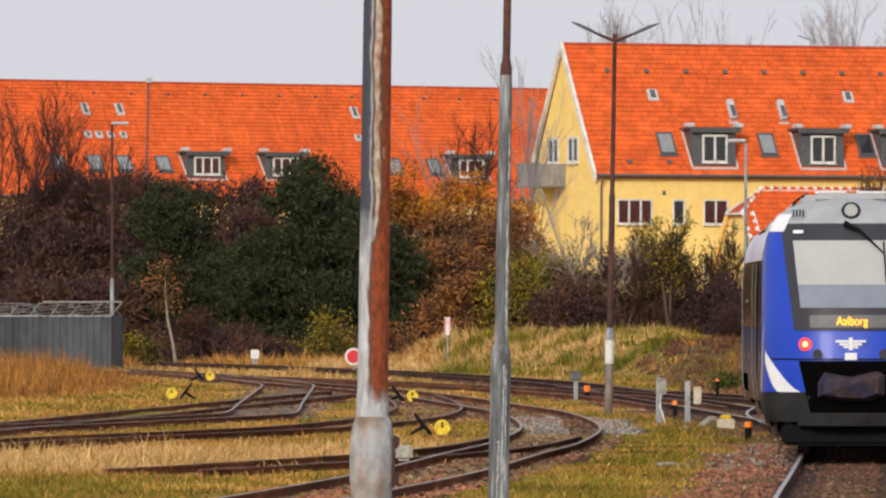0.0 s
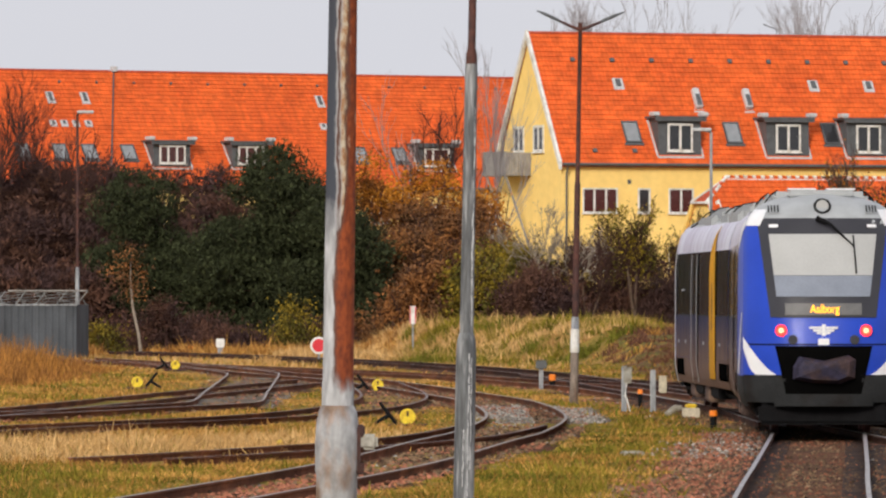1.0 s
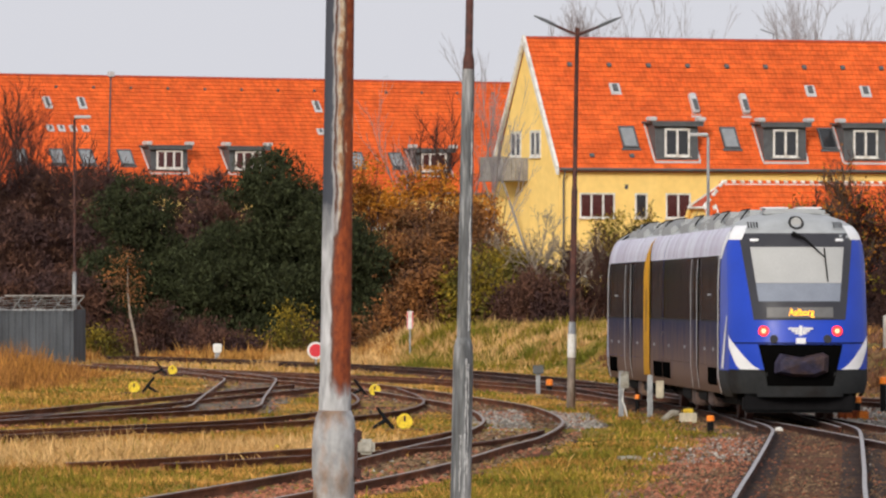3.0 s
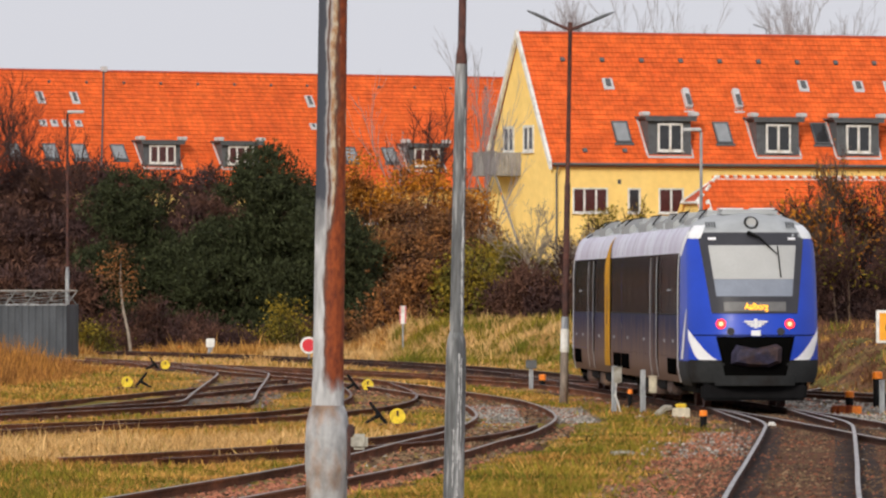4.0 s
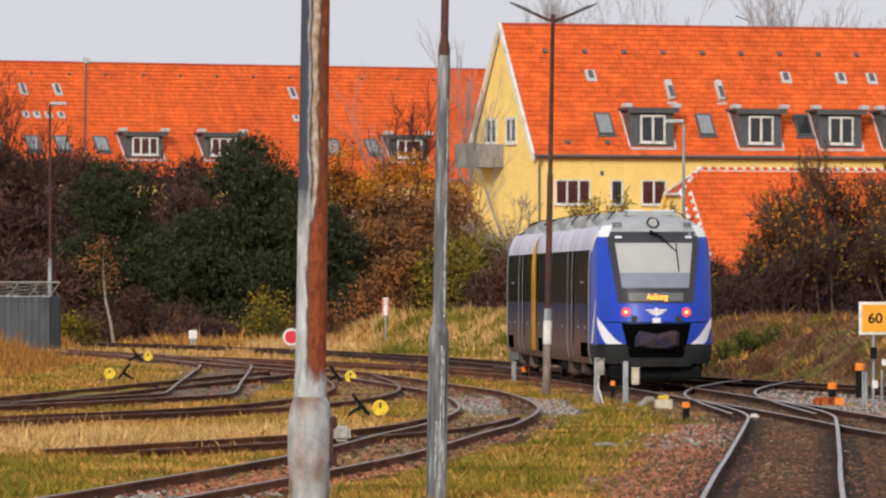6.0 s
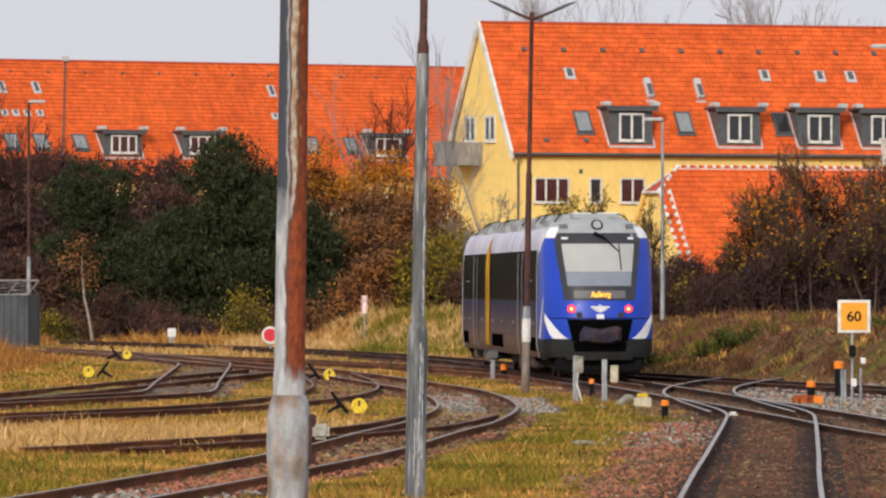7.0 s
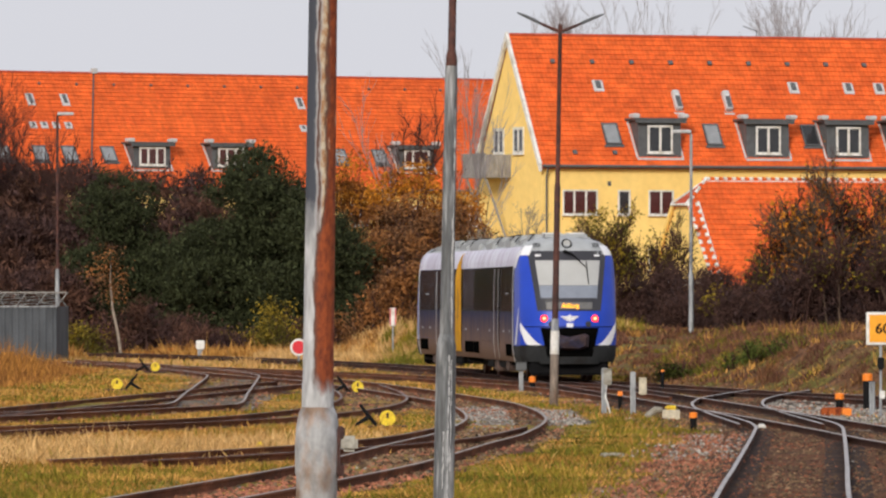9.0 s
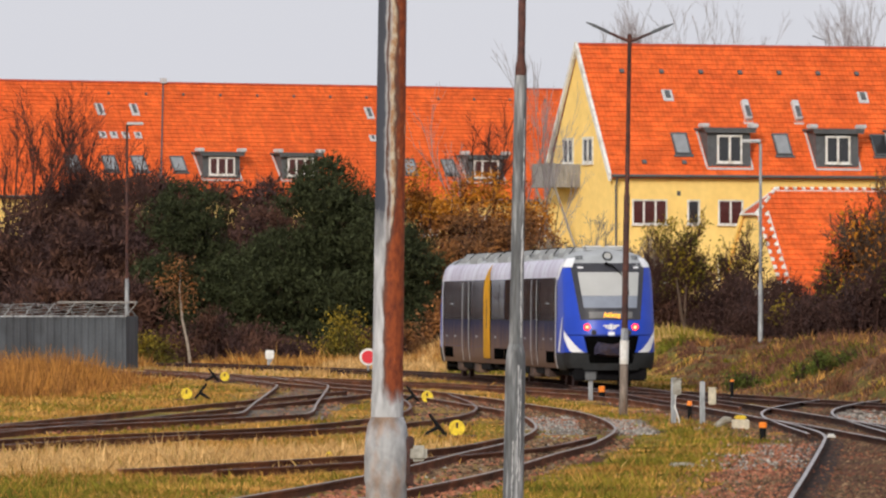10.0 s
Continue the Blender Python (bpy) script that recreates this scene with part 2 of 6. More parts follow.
    sleeve=material("peeling_galvanised_sleeve", (0.37, 0.38, 0.40), 0.6, 0.1, vary=0.25, size=0.22, fine=18, second=(0.23, 0.15, 0.105), amount=0.33, stretch=(1.2, 1.2, 0.6), edge=0.15),
    leaf_orange=material("orange_autumn_leaves", (0.47, 0.185, 0.018), 0.85, vary=0.3, size=1.5, island=0.5, second=(0.26, 0.10, 0.024), amount=0.5, spec=0.15),
    leaf_yellow=material("yellow_green_leaves", (0.235, 0.165, 0.018), 0.85, vary=0.3, size=1.2, island=0.5, second=(0.105, 0.092, 0.018), amount=0.5, spec=0.15),
    t_blue=material("blue_train_paint", (0.010, 0.052, 0.47), 0.42, vary=0.08, size=2, coat=0.04, spec=0.35),
    shaft=rusting_shaft(),
    t_side=dusty_side(),
    t_dirt=material("brown_brake_dust_side", (0.156, 0.102, 0.074), 0.7, vary=0.35, size=0.7, second=(0.06, 0.042, 0.045), amount=0.4, stretch=(1, 0.5, 1), edge=0.3, spec=0.1),
    t_band=material("black_window_band", (0.020, 0.017, 0.024), 0.09, vary=0.3, size=0.8, second=(0.034, 0.026, 0.028), amount=0.4, stretch=(1, 1.4, 0.2), edge=0.3, spec=0.35),
    t_roofside=material("pale_lavender_roof_paint", (0.66, 0.67, 0.79), 0.4, vary=0.08, size=0.9, second=(0.44, 0.39, 0.53), amount=0.32, edge=0.3, stretch=(1, 1.6, 0.22)),
    t_grey=material("grey_roof_dome", (0.35, 0.37, 0.385), 0.45, vary=0.1, size=1),
    t_white=material("white_train_stripe", (0.80, 0.81, 0.84), 0.35, vary=0.05, size=1),
    t_frame=material("black_screen_surround", (0.030, 0.030, 0.038), 0.3, vary=0.1, size=1),
    # the reflected sky is put into this glass as a pale base colour
    t_glass=material("glass_with_painted_sky_sheen", (0.42, 0.43, 0.43), 0.12, vary=0.06, size=1.5),
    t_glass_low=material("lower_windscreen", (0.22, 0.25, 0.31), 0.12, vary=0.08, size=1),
    t_bumper=material("dark_grey_apron", (0.026, 0.028, 0.030), 0.7, vary=0.2, size=0.8, second=(0.018, 0.016, 0.016), amount=0.4, spec=0.15),
    t_yellow=material("yellow_door_paint", (0.68, 0.34, 0.012), 0.6, vary=0.12, size=1.2, second=(0.52, 0.26, 0.015), amount=0.4, spec=0.05),
    t_display=material("destination_display_glass", (0.13, 0.13, 0.13), 0.3, vary=0.1, size=0.4),
    t_amber=material("amber_display_letters", (0.9, 0.4, 0.02), 0.5, emit=((1.0, 0.42, 0.02), 2.4)),
    t_tail=material("lit_red_tail_lamp", (0.9, 0.03, 0.02), 0.4, emit=((1.0, 0.025, 0.02), 2.2)),
    t_tail_core=material("hot_tail_lamp_core", (1, 0.4, 0.2), 0.4, emit=((1.0, 0.30, 0.16), 2.4)),
    t_cover=material("dusty_coupler_cover", (0.055, 0.035, 0.036), 0.7, vary=0.35, size=0.3, second=(0.03, 0.027, 0.05), amount=0.5, spec=0.2),
    # near-black without gloss, for shade in recesses painted on flat panels
    t_void=material("painted_recess_shade", (0.003, 0.003, 0.003), 1.0, vary=0.1, size=0.5, spec=0.0),
    rubber=material("black_rubber", (0.008, 0.008, 0.009), 0.9, vary=0.2, size=0.5, spec=0.1),
)


# ---------------------------------------------------------------- mesh helpers
def link(name, verts, faces, mat, parent=None, label="", smooth=False):
    me = bpy.data.meshes.new(name)
    me.from_pydata(verts, [], faces)
    me.materials.append(M[mat])
    if smooth:
        me.shade_smooth()
        me.set_sharp_from_angle(angle=0.7)
    ob = new(name, me)
    if parent is not None:
        ob.parent = parent
    if label:
        ob["label"] = label
    return ob


def part(name, bm, mat, parent=None, label="", smooth=False):
    bmesh.ops.recalc_face_normals(bm, faces=bm.faces)
    me = bpy.data.meshes.new(name)
    bm.to_mesh(me)
    bm.free()
    me.materials.append(M[mat])
    if smooth:
        me.shade_smooth()
        me.set_sharp_from_angle(angle=0.7)
    ob = new(name, me)
    if parent is not None:
        ob.parent = parent
    if label:
        ob["label"] = label
    return ob


def thing(name, label, category, m=None, group="", kind=""):
    e = tagged(new(name), label, category, group, kind)
    if m is not None:
        e.matrix_world = m
    return e


def box(bm, x0, x1, y0, y1, z0, z1, bevel=0.0, m=None):
    r = bmesh.ops.create_cube(bm, size=1.0)
    vs = r["verts"]
    for v in vs:
        v.co = Vector((x0 + (v.co.x + 0.5) * (x1 - x0), y0 + (v.co.y + 0.5) * (y1 - y0), z0 + (v.co.z + 0.5) * (z1 - z0)))
    if bevel:
        es = {e for v in vs for e in v.link_edges}
        out = bmesh.ops.bevel(bm, geom=list(es), offset=bevel, segments=2, affect="EDGES")
        vs = out["verts"] if not m else [v for v in bm.verts if v.is_valid]
    if m is not None:
        for v in vs:
            v.co = m @ v.co
    return bm


def boxed(*a, **k):
    return box(bmesh.new(), *a, **k)


def tube(bm, pts, radii, sides=10, cap=True):
    """A tube through points with a radius for each."""
    rings = []
    pts = [Vector(p) for p in pts]
    for i, (p, r) in enumerate(zip(pts, radii)):
        d = (pts[min(i + 1, len(pts) - 1)] - pts[max(i - 1, 0)])
        q = d.normalized().to_track_quat("Z", "Y") if d.length > 1e-9 else Matrix.Identity(3).to_quaternion()
        rings.append([bm.verts.new(p + q @ Vector((r * math.cos(a), r * math.sin(a), 0)))
                      for a in (2 * math.pi * k / sides for k in range(sides))])
    for a, b in zip(rings, rings[1:]):
        for k in range(sides):
            bm.faces.new((a[k], a[(k + 1) % sides], b[(k + 1) % sides], b[k]))
    if cap:
        bm.faces.new(rings[0])
        bm.faces.new(rings[-1])
    return bm


def lathe_z(bm, profile, sides=24, at=(0, 0, 0)):
    """Turned about z: profile of (radius, z)."""
    return tube(bm, [(at[0], at[1], at[2] + z) for r, z in profile], [max(r, 1e-4) for r, z in profile], sides)


def disc_y(bm, x, y, z, r, thick=0.02, sides=24):
    """A round plate that faces along y."""
    return tube(bm, [(x, y, z), (x, y + thick, z)], [r, r], sides)


def smooth_line(pts, step=1.0):
    """A Catmull-Rom line through plan points, sampled at about that step."""
    P = [Vector((x, y, 0)) for x, y in pts]
    P = [2 * P[0] - P[1]] + P + [2 * P[-1] - P[-2]]
    out = []
    for a, b, c, d in zip(P, P[1:], P[2:], P[3:]):
        n = max(2, int((c - b).length / step))
        for k in range(n):
            t = k / n
            out.append(0.5 * (2 * b + (c - a) * t + (2 * a - 5 * b + 4 * c - d) * t * t + (3 * b - a - 3 * c + d) * t ** 3))
    out.append(P[-2])
    return out


# ---------------------------------------------------------------- plan of the tracks (x, y of the centre lines)
ROUTE = [(0.0, 8.0), (3.5, 78.0), (4.65, 100.0), (5.81, 122.4), (6.14, 130.0), (6.15, 136.5), (5.97, 144.0), (5.63, 151.5), (5.15, 160.5),
         (4.61, 170.5), (4.06, 181.0), (3.53, 191.0), (2.98, 202.0), (2.35, 212.0), (1.43, 222.0), (0.23, 232.0), (-1.17, 242.0), (-3.17, 254.0), (-5.67, 267.0), (-11.07, 289.0), (-19.07, 315.0), (-31.07, 346.0)]
TRACKS = {
    "station": (ROUTE[:10], "rail_top", "main"),
    "main_left": (ROUTE[9:], "rail_top_old", "main"),
    "main_right": ([(13.0, 44.0), (9.0, 98.0), (7.62, 113.8), (7.0, 127.0), (6.42, 139.0), (5.95, 147.0)], "rail_top", "main"),
    "slip": ([(5.95, 132.0), (5.83, 144.0), (5.87, 155.0), (6.35, 165.0), (7.25, 174.0), (8.1, 180.5)], "rail_top", "main"),
    "far_right": ([(17.5, 120.0), (9.45, 167.0), (7.6, 176.0), (5.7, 188.0), (3.9, 198.0), (2.2, 209.0)], "rail_top_old", "main"),
    "branch": ([(4.3, 168.0), (3.2, 184.0), (1.7, 196.0), (0.1, 206.0), (-2.6, 219.0), (-6.2, 233.0), (-10.5, 248.0), (-17.0, 268.0)], "rail_top_old", "yard"),
    "loop": ([(-7.0, 50.0), (-3.7, 78.7), (-1.35, 99.5), (-0.12, 115.5), (0.55, 124.5), (1.07, 140.0), (0.68, 158.0), (-0.4, 172.0), (-1.95, 189.0),
              (-3.6, 203.5), (-6.2, 220.0), (-9.8, 247.0), (-14.5, 270.0)], "rail_top_yard", "yard"),
    "siding": ([(-13.0, 104.0), (-8.4, 126.0), (-5.2, 135.5), (-3.5, 142.0), (-2.25, 152.0), (-1.75, 163.0), (-1.9, 176.0), (-2.6, 193.0)], "rail_top_old", "yard"),
    "buried": ([(-5.0, 104.0), (-4.1, 106.3), (-2.36, 112.0), (-1.28, 116.0), (-0.22, 122.0), (0.6, 131.0)], "rail_top_old", "yard"),
    "spur": ([(-15.0, 123.5), (-11.6, 134.0), (-9.8, 140.5), (-8.1, 147.0), (-6.75, 152.3), (-5.65, 157.0), (-5.32, 161.0), (-5.6, 176.0), (-6.0, 198.0), (-6.32, 214.0), (-6.6, 220.0), (-7.7, 230.0), (-10.0, 245.0)], "rail_top_yard", "yard"),
    "spur_straight": ([(-13.0, 106.5), (-10.8, 130.0), (-9.7, 141.5), (-8.15, 158.0), (-5.9, 182.0), (-4.85, 193.0), (-4.0, 202.0)], "rail_top_old", "yard"),
}
LINES = {k: smooth_line(v[0]) for k, v in TRACKS.items()}
ALL_PTS = np.array([(p.x, p.y) for k in LINES for p in LINES[k]])


def track_gap(X, Y):
    """Distance from plan points to the nearest centre line."""
    P = np.stack([X, Y], -1)
    out = np.empty(len(P))
    for i in range(0, len(P), 4000):
        out[i:i + 4000] = np.sqrt(((P[i:i + 4000, None] - ALL_PTS[None]) ** 2).sum(-1).min(1))
    return out


def sstep(a, b, x):
    t = np.clip((x - a) / (b - a), 0, 1)
    return t * t * (3 - 2 * t)


def wave(X, Y, s):
    return (np.sin(X * 1.7 / s + Y * 0.6 / s) + np.sin(X * 0.7 / s - Y * 1.1 / s + 2) + np.sin(X * 2.9 / s + Y * 2.3 / s + 4) * 0.6) / 2.6


def ground_z(X, Y):
    """Height of the ground: flat yard, a grass bank beyond the tracks, rising land behind."""
    z = -0.17 + 0.035 * wave(X, Y, 1.3) + 0.04 * wave(X, Y, 6.0)
    right = sstep(0, 5, X - 5.5) * sstep(0, 9, Y - (195 - 2.9 * np.maximum(X - 6, -2))) * (1.25 + 0.18 * wave(X, Y, 2.5))
    mid = sstep(-9, -1, X) * sstep(0, 16, Y - (286 - 5.4 * np.clip(X + 2, -6, 8))) * (1.15 + 0.15 * wave(X, Y, 3.0))
    left = sstep(0, 6, -15.5 - X) * sstep(170, 190, Y) * 0.1
    return z + np.maximum(right, mid) + left


def axis(lo, hi, step, far):
    mid = list(np.arange(lo, hi + 1e-6, step))
    return np.array([-far, -far / 3, lo - 80, lo - 20] + mid + [hi + 20, hi + 80, far / 3, far])


def build_ground():
    xs = axis(-36, 40, 0.4, 4000)
    ys = axis(55, 345, 0.8, 4500)
    X, Y = np.meshgrid(xs, ys)
    Z = ground_z(X.ravel(), Y.ravel())
    V = np.stack([X.ravel(), Y.ravel(), Z], -1)
    nx, ny = len(xs), len(ys)
    i = (np.arange(ny - 1)[:, None] * nx + np.arange(nx - 1)[None]).ravel()
    F = np.stack([i, i + 1, i + nx + 1, i + nx], -1)
    ob = link("ground", V.tolist(), F.tolist(), "soil", smooth=True)
    tagged(ob, "rough yard ground with dry and green grass", "ground", kind="structure")


build_ground()

RAIL = [(-0.07, -0.16), (0.07, -0.16), (0.07, -0.135), (0.014, -0.115), (0.014, -0.045), (0.036, -0.035), (0.036, -0.004), (-0.036, -0.004),
        (-0.036, -0.035), (-0.014, -0.045), (-0.014, -0.115), (-0.07, -0.135)]


def sweep(line, profile, off, z=0.0):
    V, F, n = [], [], len(profile)
    for i, p in enumerate(line):
        d = (line[min(i + 1, len(line) - 1)] - line[max(i - 1, 0)]).normalized()
        side = Vector((d.y, -d.x, 0))
        for a, b in profile:
            q = p + side * (off + a)
            V.append((q.x, q.y, b + z))
    for i in range(len(line) - 1):
        for k in range(n):
            F.append((i * n + k, i * n + (k + 1) % n, (i + 1) * n + (k + 1) % n, (i + 1) * n + k))
    F.append(tuple(range(n - 1, -1, -1)))
    F.append(tuple((len(line) - 1) * n + k for k in range(n)))
    return V, F


def build_tracks():
    for j, (key, (pts, top, where)) in enumerate(TRACKS.items()):
        line = LINES[key]
        dz = -0.004 * j
        worn = top != "rail_top_old"
        t = thing("railway_track", ("railway track with bright worn rail heads on rusty ballast" if worn else
                                    "dull rusty railway track half sunk in grass and ballast"), "railway track", group="tracks of the station yard")
        buried = key == "buried"
        bed = [(-1.5, -0.26), (1.5, -0.26), (1.25, -0.125), (-1.25, -0.125)] if not buried else [(-0.9, -0.3), (0.9, -0.3), (0.8, -0.19), (-0.8, -0.19)]
        V, F = sweep(line, bed, 0, dz - (0.02 if where == "yard" else 0))
        link("ballast_bed", V, F, "timber" if key in ("slip", "main_right", "far_right") else "ballast", t)
        hw = 0.31 if key == "station" else 0.2
        for off in (-0.7525, 0.7525):
            if where == "main":
                # dark strip that paints the shadow and oil at the rail's foot
                V, F = sweep(line, [(-hw - 0.04, -0.17), (hw + 0.04, -0.17), (hw, -0.116), (-hw, -0.116)], off, dz - 0.004)
                link("tie_plate_strip", V, F, "oily_shade", t)
            V, F = sweep(line, RAIL, off, dz - (0.012 if buried else 0))
            r = link("rail", V, F, "rail_side_yard" if where == "yard" else "rail_side", t)
            V, F = sweep(line, [(-0.029, -0.0035), (0.029, -0.0035), (0.025, 0.0), (-0.025, 0.0)], off, dz - (0.012 if buried else 0))
            link("rail_head", V, F, top, r, "rail head polished by wheels" if worn else "dull brown rail head")


build_tracks()

# ---------------------------------------------------------------- houses
def plan_pose(x, y, turn):
    return pose(x, y, 0, 0, 0, turn)


def tile_courses(parent, length, v0, z0, v1, z1, u0=0.0, start=None, tile=0.25, rise=0.33, seed=1, side=1):
    """Curved clay tiles on a slope, laid course by course; start(z) gives where a course begins."""
    run, up = v1 - v0, z1 - z0
    slope = math.hypot(run, up)
    n = max(1, round(slope / rise))
    dv, dz = run / n, up / n
    nv, nz = -up / slope, abs(run) / slope
    if run < 0:
        nv = up / slope
    prof = [(0.0, 0.0), (0.45, 0.0), (0.75, 0.012), (1.0, 0.0)]
    for k in range(n):
        a = u0 if start is None else start(z0 + dz * (k + 0.5))
        V, F = [], []
        for c in range(int((length - a) / tile)):
            j = 0.0
            base = len(V)
            for row, lift in ((0.0, 0.022), (0.0, 0.062), (1.12, 0.018)):
                for p, h in prof:
                    hh = (h if lift != 0.022 else 0.0) + lift + j - (0.022 if lift == 0.022 else 0)
                    V.append((a + (c + p) * tile, v0 + dv * (k + row) + nv * hh, z0 + dz * (k + row) + nz * hh))
            m = len(prof)
            for r in range(2):
                for q in range(m - 1):
                    F.append((base + r * m + q, base + r * m + q + 1, base + (r + 1) * m + q + 1, base + (r + 1) * m + q))
        if F:
            link("tile_course", V, F, "tile", parent)


def casement(parent, m, w, h, bars, pane="pane", frame_mat="white", fw=0.08):
    """A window in the local xz plane of m, facing -y, with its lower left corner at the origin."""
    win = tagged(new("window"))
    win.parent = parent
    win.matrix_local = m
    bm = bmesh.new()
    box(bm, 0, w, -0.05, 0.03, 0, fw), box(bm, 0, w, -0.05, 0.03, h - fw, h)
    box(bm, 0, fw, -0.048, 0.03, fw, h - fw), box(bm, w - fw, w, -0.048, 0.03, fw, h - fw)
    for k in range(1, bars):
        x = w * k / bars
        box(bm, x - fw * 0.6, x + fw * 0.6, -0.048, 0.03, fw, h - fw)
    part("window_frame", bm, frame_mat, win)
    cell = w / bars
    for k in range(bars):
        part("pane", boxed(k * cell + fw * 0.6, (k + 1) * cell - fw * 0.6, -0.012, 0.012, fw, h - fw), pane, win)
    part("window_sill", boxed(-0.06, w + 0.06, -0.13, 0.0, -0.06, 0.0), frame_mat, win)
    return win


class House:
    def __init__(self, label, at, turn, length, width, eave, ridge, ground=0.0, wall="render_y", seed=1, half_hip=0.0, hip_z=0.0):
        self.length, self.width, self.eave, self.ridge = length, width, eave, ridge
        self.tan = (ridge - eave) / (width / 2)
        h = self.ob = thing("house", label, "house", plan_pose(*at, turn))
        bm = bmesh.new()
        box(bm, 0, length, 0.0, 0.35, ground, eave)
        part("front_wall", bm, wall, h)
        part("back_wall", boxed(0, length, width - 0.35, width, ground, eave), wall, h)
        for u in (0.0, length - 0.35):
            bm = bmesh.new()
            top = ridge - 0.12 if not half_hip else hip_z
            vt = width / 2 if not half_hip else (hip_z - eave) / self.tan
            outline = [(0.352, ground), (width - 0.352, ground), (width - 0.352, eave), (width - vt, top), (vt, top), (0.352, eave)]
            if not half_hip:
                outline = outline[:3] + [(width / 2, top)] + outline[5:]
            a = [bm.verts.new((u, v, z)) for v, z in outline]
            b = [bm.verts.new((u + 0.35, v, z)) for v, z in outline]
            bm.faces.new(a), bm.faces.new(b)
            for i in range(len(a)):
                k = (i + 1) % len(a)
                bm.faces.new((a[i], a[k], b[k], b[i]))
            part("gable_wall", bm, wall, h)
        r = self.roof = part("roof", self.deck(half_hip, hip_z), "ridge", h, "roof of orange clay tiles")
        o = 0.3
        cut = None
        if half_hip:
            def cut(z):
                return -0.1 + max(0.0, (z - hip_z) / (ridge - hip_z)) * half_hip
        tile_courses(r, length, -o, eave - o * self.tan + 0.02, width / 2, ridge, -0.1, cut, seed=seed)
        self.half_hip, self.hip_z = half_hip, hip_z

    def deck(self, half_hip, hip_z):
        o, e, r, w = 0.3, self.eave, self.ridge, self.width
        zo = e - o * self.tan
        bm = bmesh.new()
        for s in (0, 1):
            def P(u, v, z, d=0.0):
                return bm.verts.new((u, v if s == 0 else w - v, z + d))
            d = -0.16
            if half_hip:
                vh = (hip_z - e) / self.tan
                top = [(-0.05, -o, zo), (self.length, -o, zo), (self.length, w / 2, r), (half_hip, w / 2, r), (-0.05, vh, hip_z)]
            else:
                top = [(-0.05, -o, zo), (self.length, -o, zo), (self.length, w / 2, r), (-0.05, w / 2, r)]
            a, b = [P(*p) for p in top], [P(*p, d) for p in top]
            bm.faces.new(a), bm.faces.new(b)
            for i in range(len(a)):
                k = (i + 1) % len(a)
                bm.faces.new((a[i], a[k], b[k], b[i]))
        if half_hip:
            vh = (hip_z - e) / self.tan
            tri = [(-0.2, vh - 0.05, hip_z - 0.1), (-0.2, w - vh + 0.05, hip_z - 0.1), (half_hip, w / 2, r)]
            a, b = [bm.verts.new(p) for p in tri], [bm.verts.new((p[0] + 0.12, p[1], p[2] - 0.05)) for p in tri]
            bm.faces.new(a), bm.faces.new(b)
            for i in range(3):
                k = (i + 1) % 3
                bm.faces.new((a[i], a[k], b[k], b[i]))
        return bm

    def v_at(self, z):
        return (z - self.eave) / self.tan

    def ridge_cap(self, mat="ridge", step=0.4, u0=0.0, r=0.12):
        bm = bmesh.new()
        u = u0
        while u < self.length:
            tube(bm, [(u, self.width / 2, self.ridge - 0.02), (u + step + 0.04, self.width / 2, self.ridge - 0.02)], [r, r * 0.86], 8)
            u += step
        part("ridge_tiles", bm, mat, self.roof, "half-round ridge tiles")

    def verge(self, mat="white", w=0.32):
        bm = bmesh.new()
        e, o = self.eave, 0.3
        for s in (0, 1):
            zo = e - o * self.tan
            a = (-o, zo)
            top = (self.width / 2, self.ridge)
            for (va, za), (vb, zb) in ((a, top),):
                f = (lambda v: v) if s == 0 else (lambda v: self.width - v)
                ring = []
                for v, z in ((va, za), (vb, zb)):
                    ring.append([bm.verts.new((x, f(v), z + d)) for x, d in ((-0.26, 0.15), (-0.09, 0.15), (-0.09, -w), (-0.26, -w))])
                for k in range(4):
                    bm.faces.new((ring[0][k], ring[0][(k + 1) % 4], ring[1][(k + 1) % 4], ring[1][k]))
                bm.faces.new(ring[0]), bm.faces.new(ring[1])
        part("barge_board", bm, mat, self.ob, "white painted barge board")

    def gutter(self):
        bm = bmesh.new()
        z = self.eave - 0.3 * self.tan - 0.02
        tube(bm, [(-0.05, -0.40, z), (self.length, -0.40, z)], [0.085, 0.085], 8)
        part("gutter", bm, "zinc", self.ob, "dark zinc gutter")
        part("cornice", boxed(0, self.length, -0.16, -0.002, self.eave - 0.62, self.eave - 0.36), "beige", self.ob, "pale cornice under the eaves")
        bm = bmesh.new()
        tube(bm, [(0.25, -0.40, z - 0.05), (0.25, -0.12, z - 0.6), (0.25, -0.12, 0.2)], [0.05] * 3, 8)
        part("downpipe", bm, "zinc", self.ob, "zinc downpipe at the corner")

    def dormer(self, u, z0, z1, w, win_w, win_h, bars=2, pane="pane"):
        v0 = self.v_at(z0)
        v1 = self.v_at(z1)
        d = tagged(new("dormer"), "dark zinc-clad dormer with a white casement")
        d.parent = self.ob
        bm = bmesh.new()
        lo = [(-w / 2, v0, z0), (w / 2, v0, z0), (w / 2 + 0.02, v0 + 0.12, z1), (-w / 2 - 0.02, v0 + 0.12, z1)]
        a = [bm.verts.new((u + x, v, z)) for x, v, z in lo]
        b = [bm.verts.new((u + x * 1.0, v1 + 0.2, z)) for x, v, z in lo]
        bm.faces.new(a), bm.faces.new(b)
        for i in range(4):
            k = (i + 1) % 4
            bm.faces.new((a[i], a[k], b[k], b[i]))
        part("dormer_body", bm, "zinc", d)
        bm = bmesh.new()
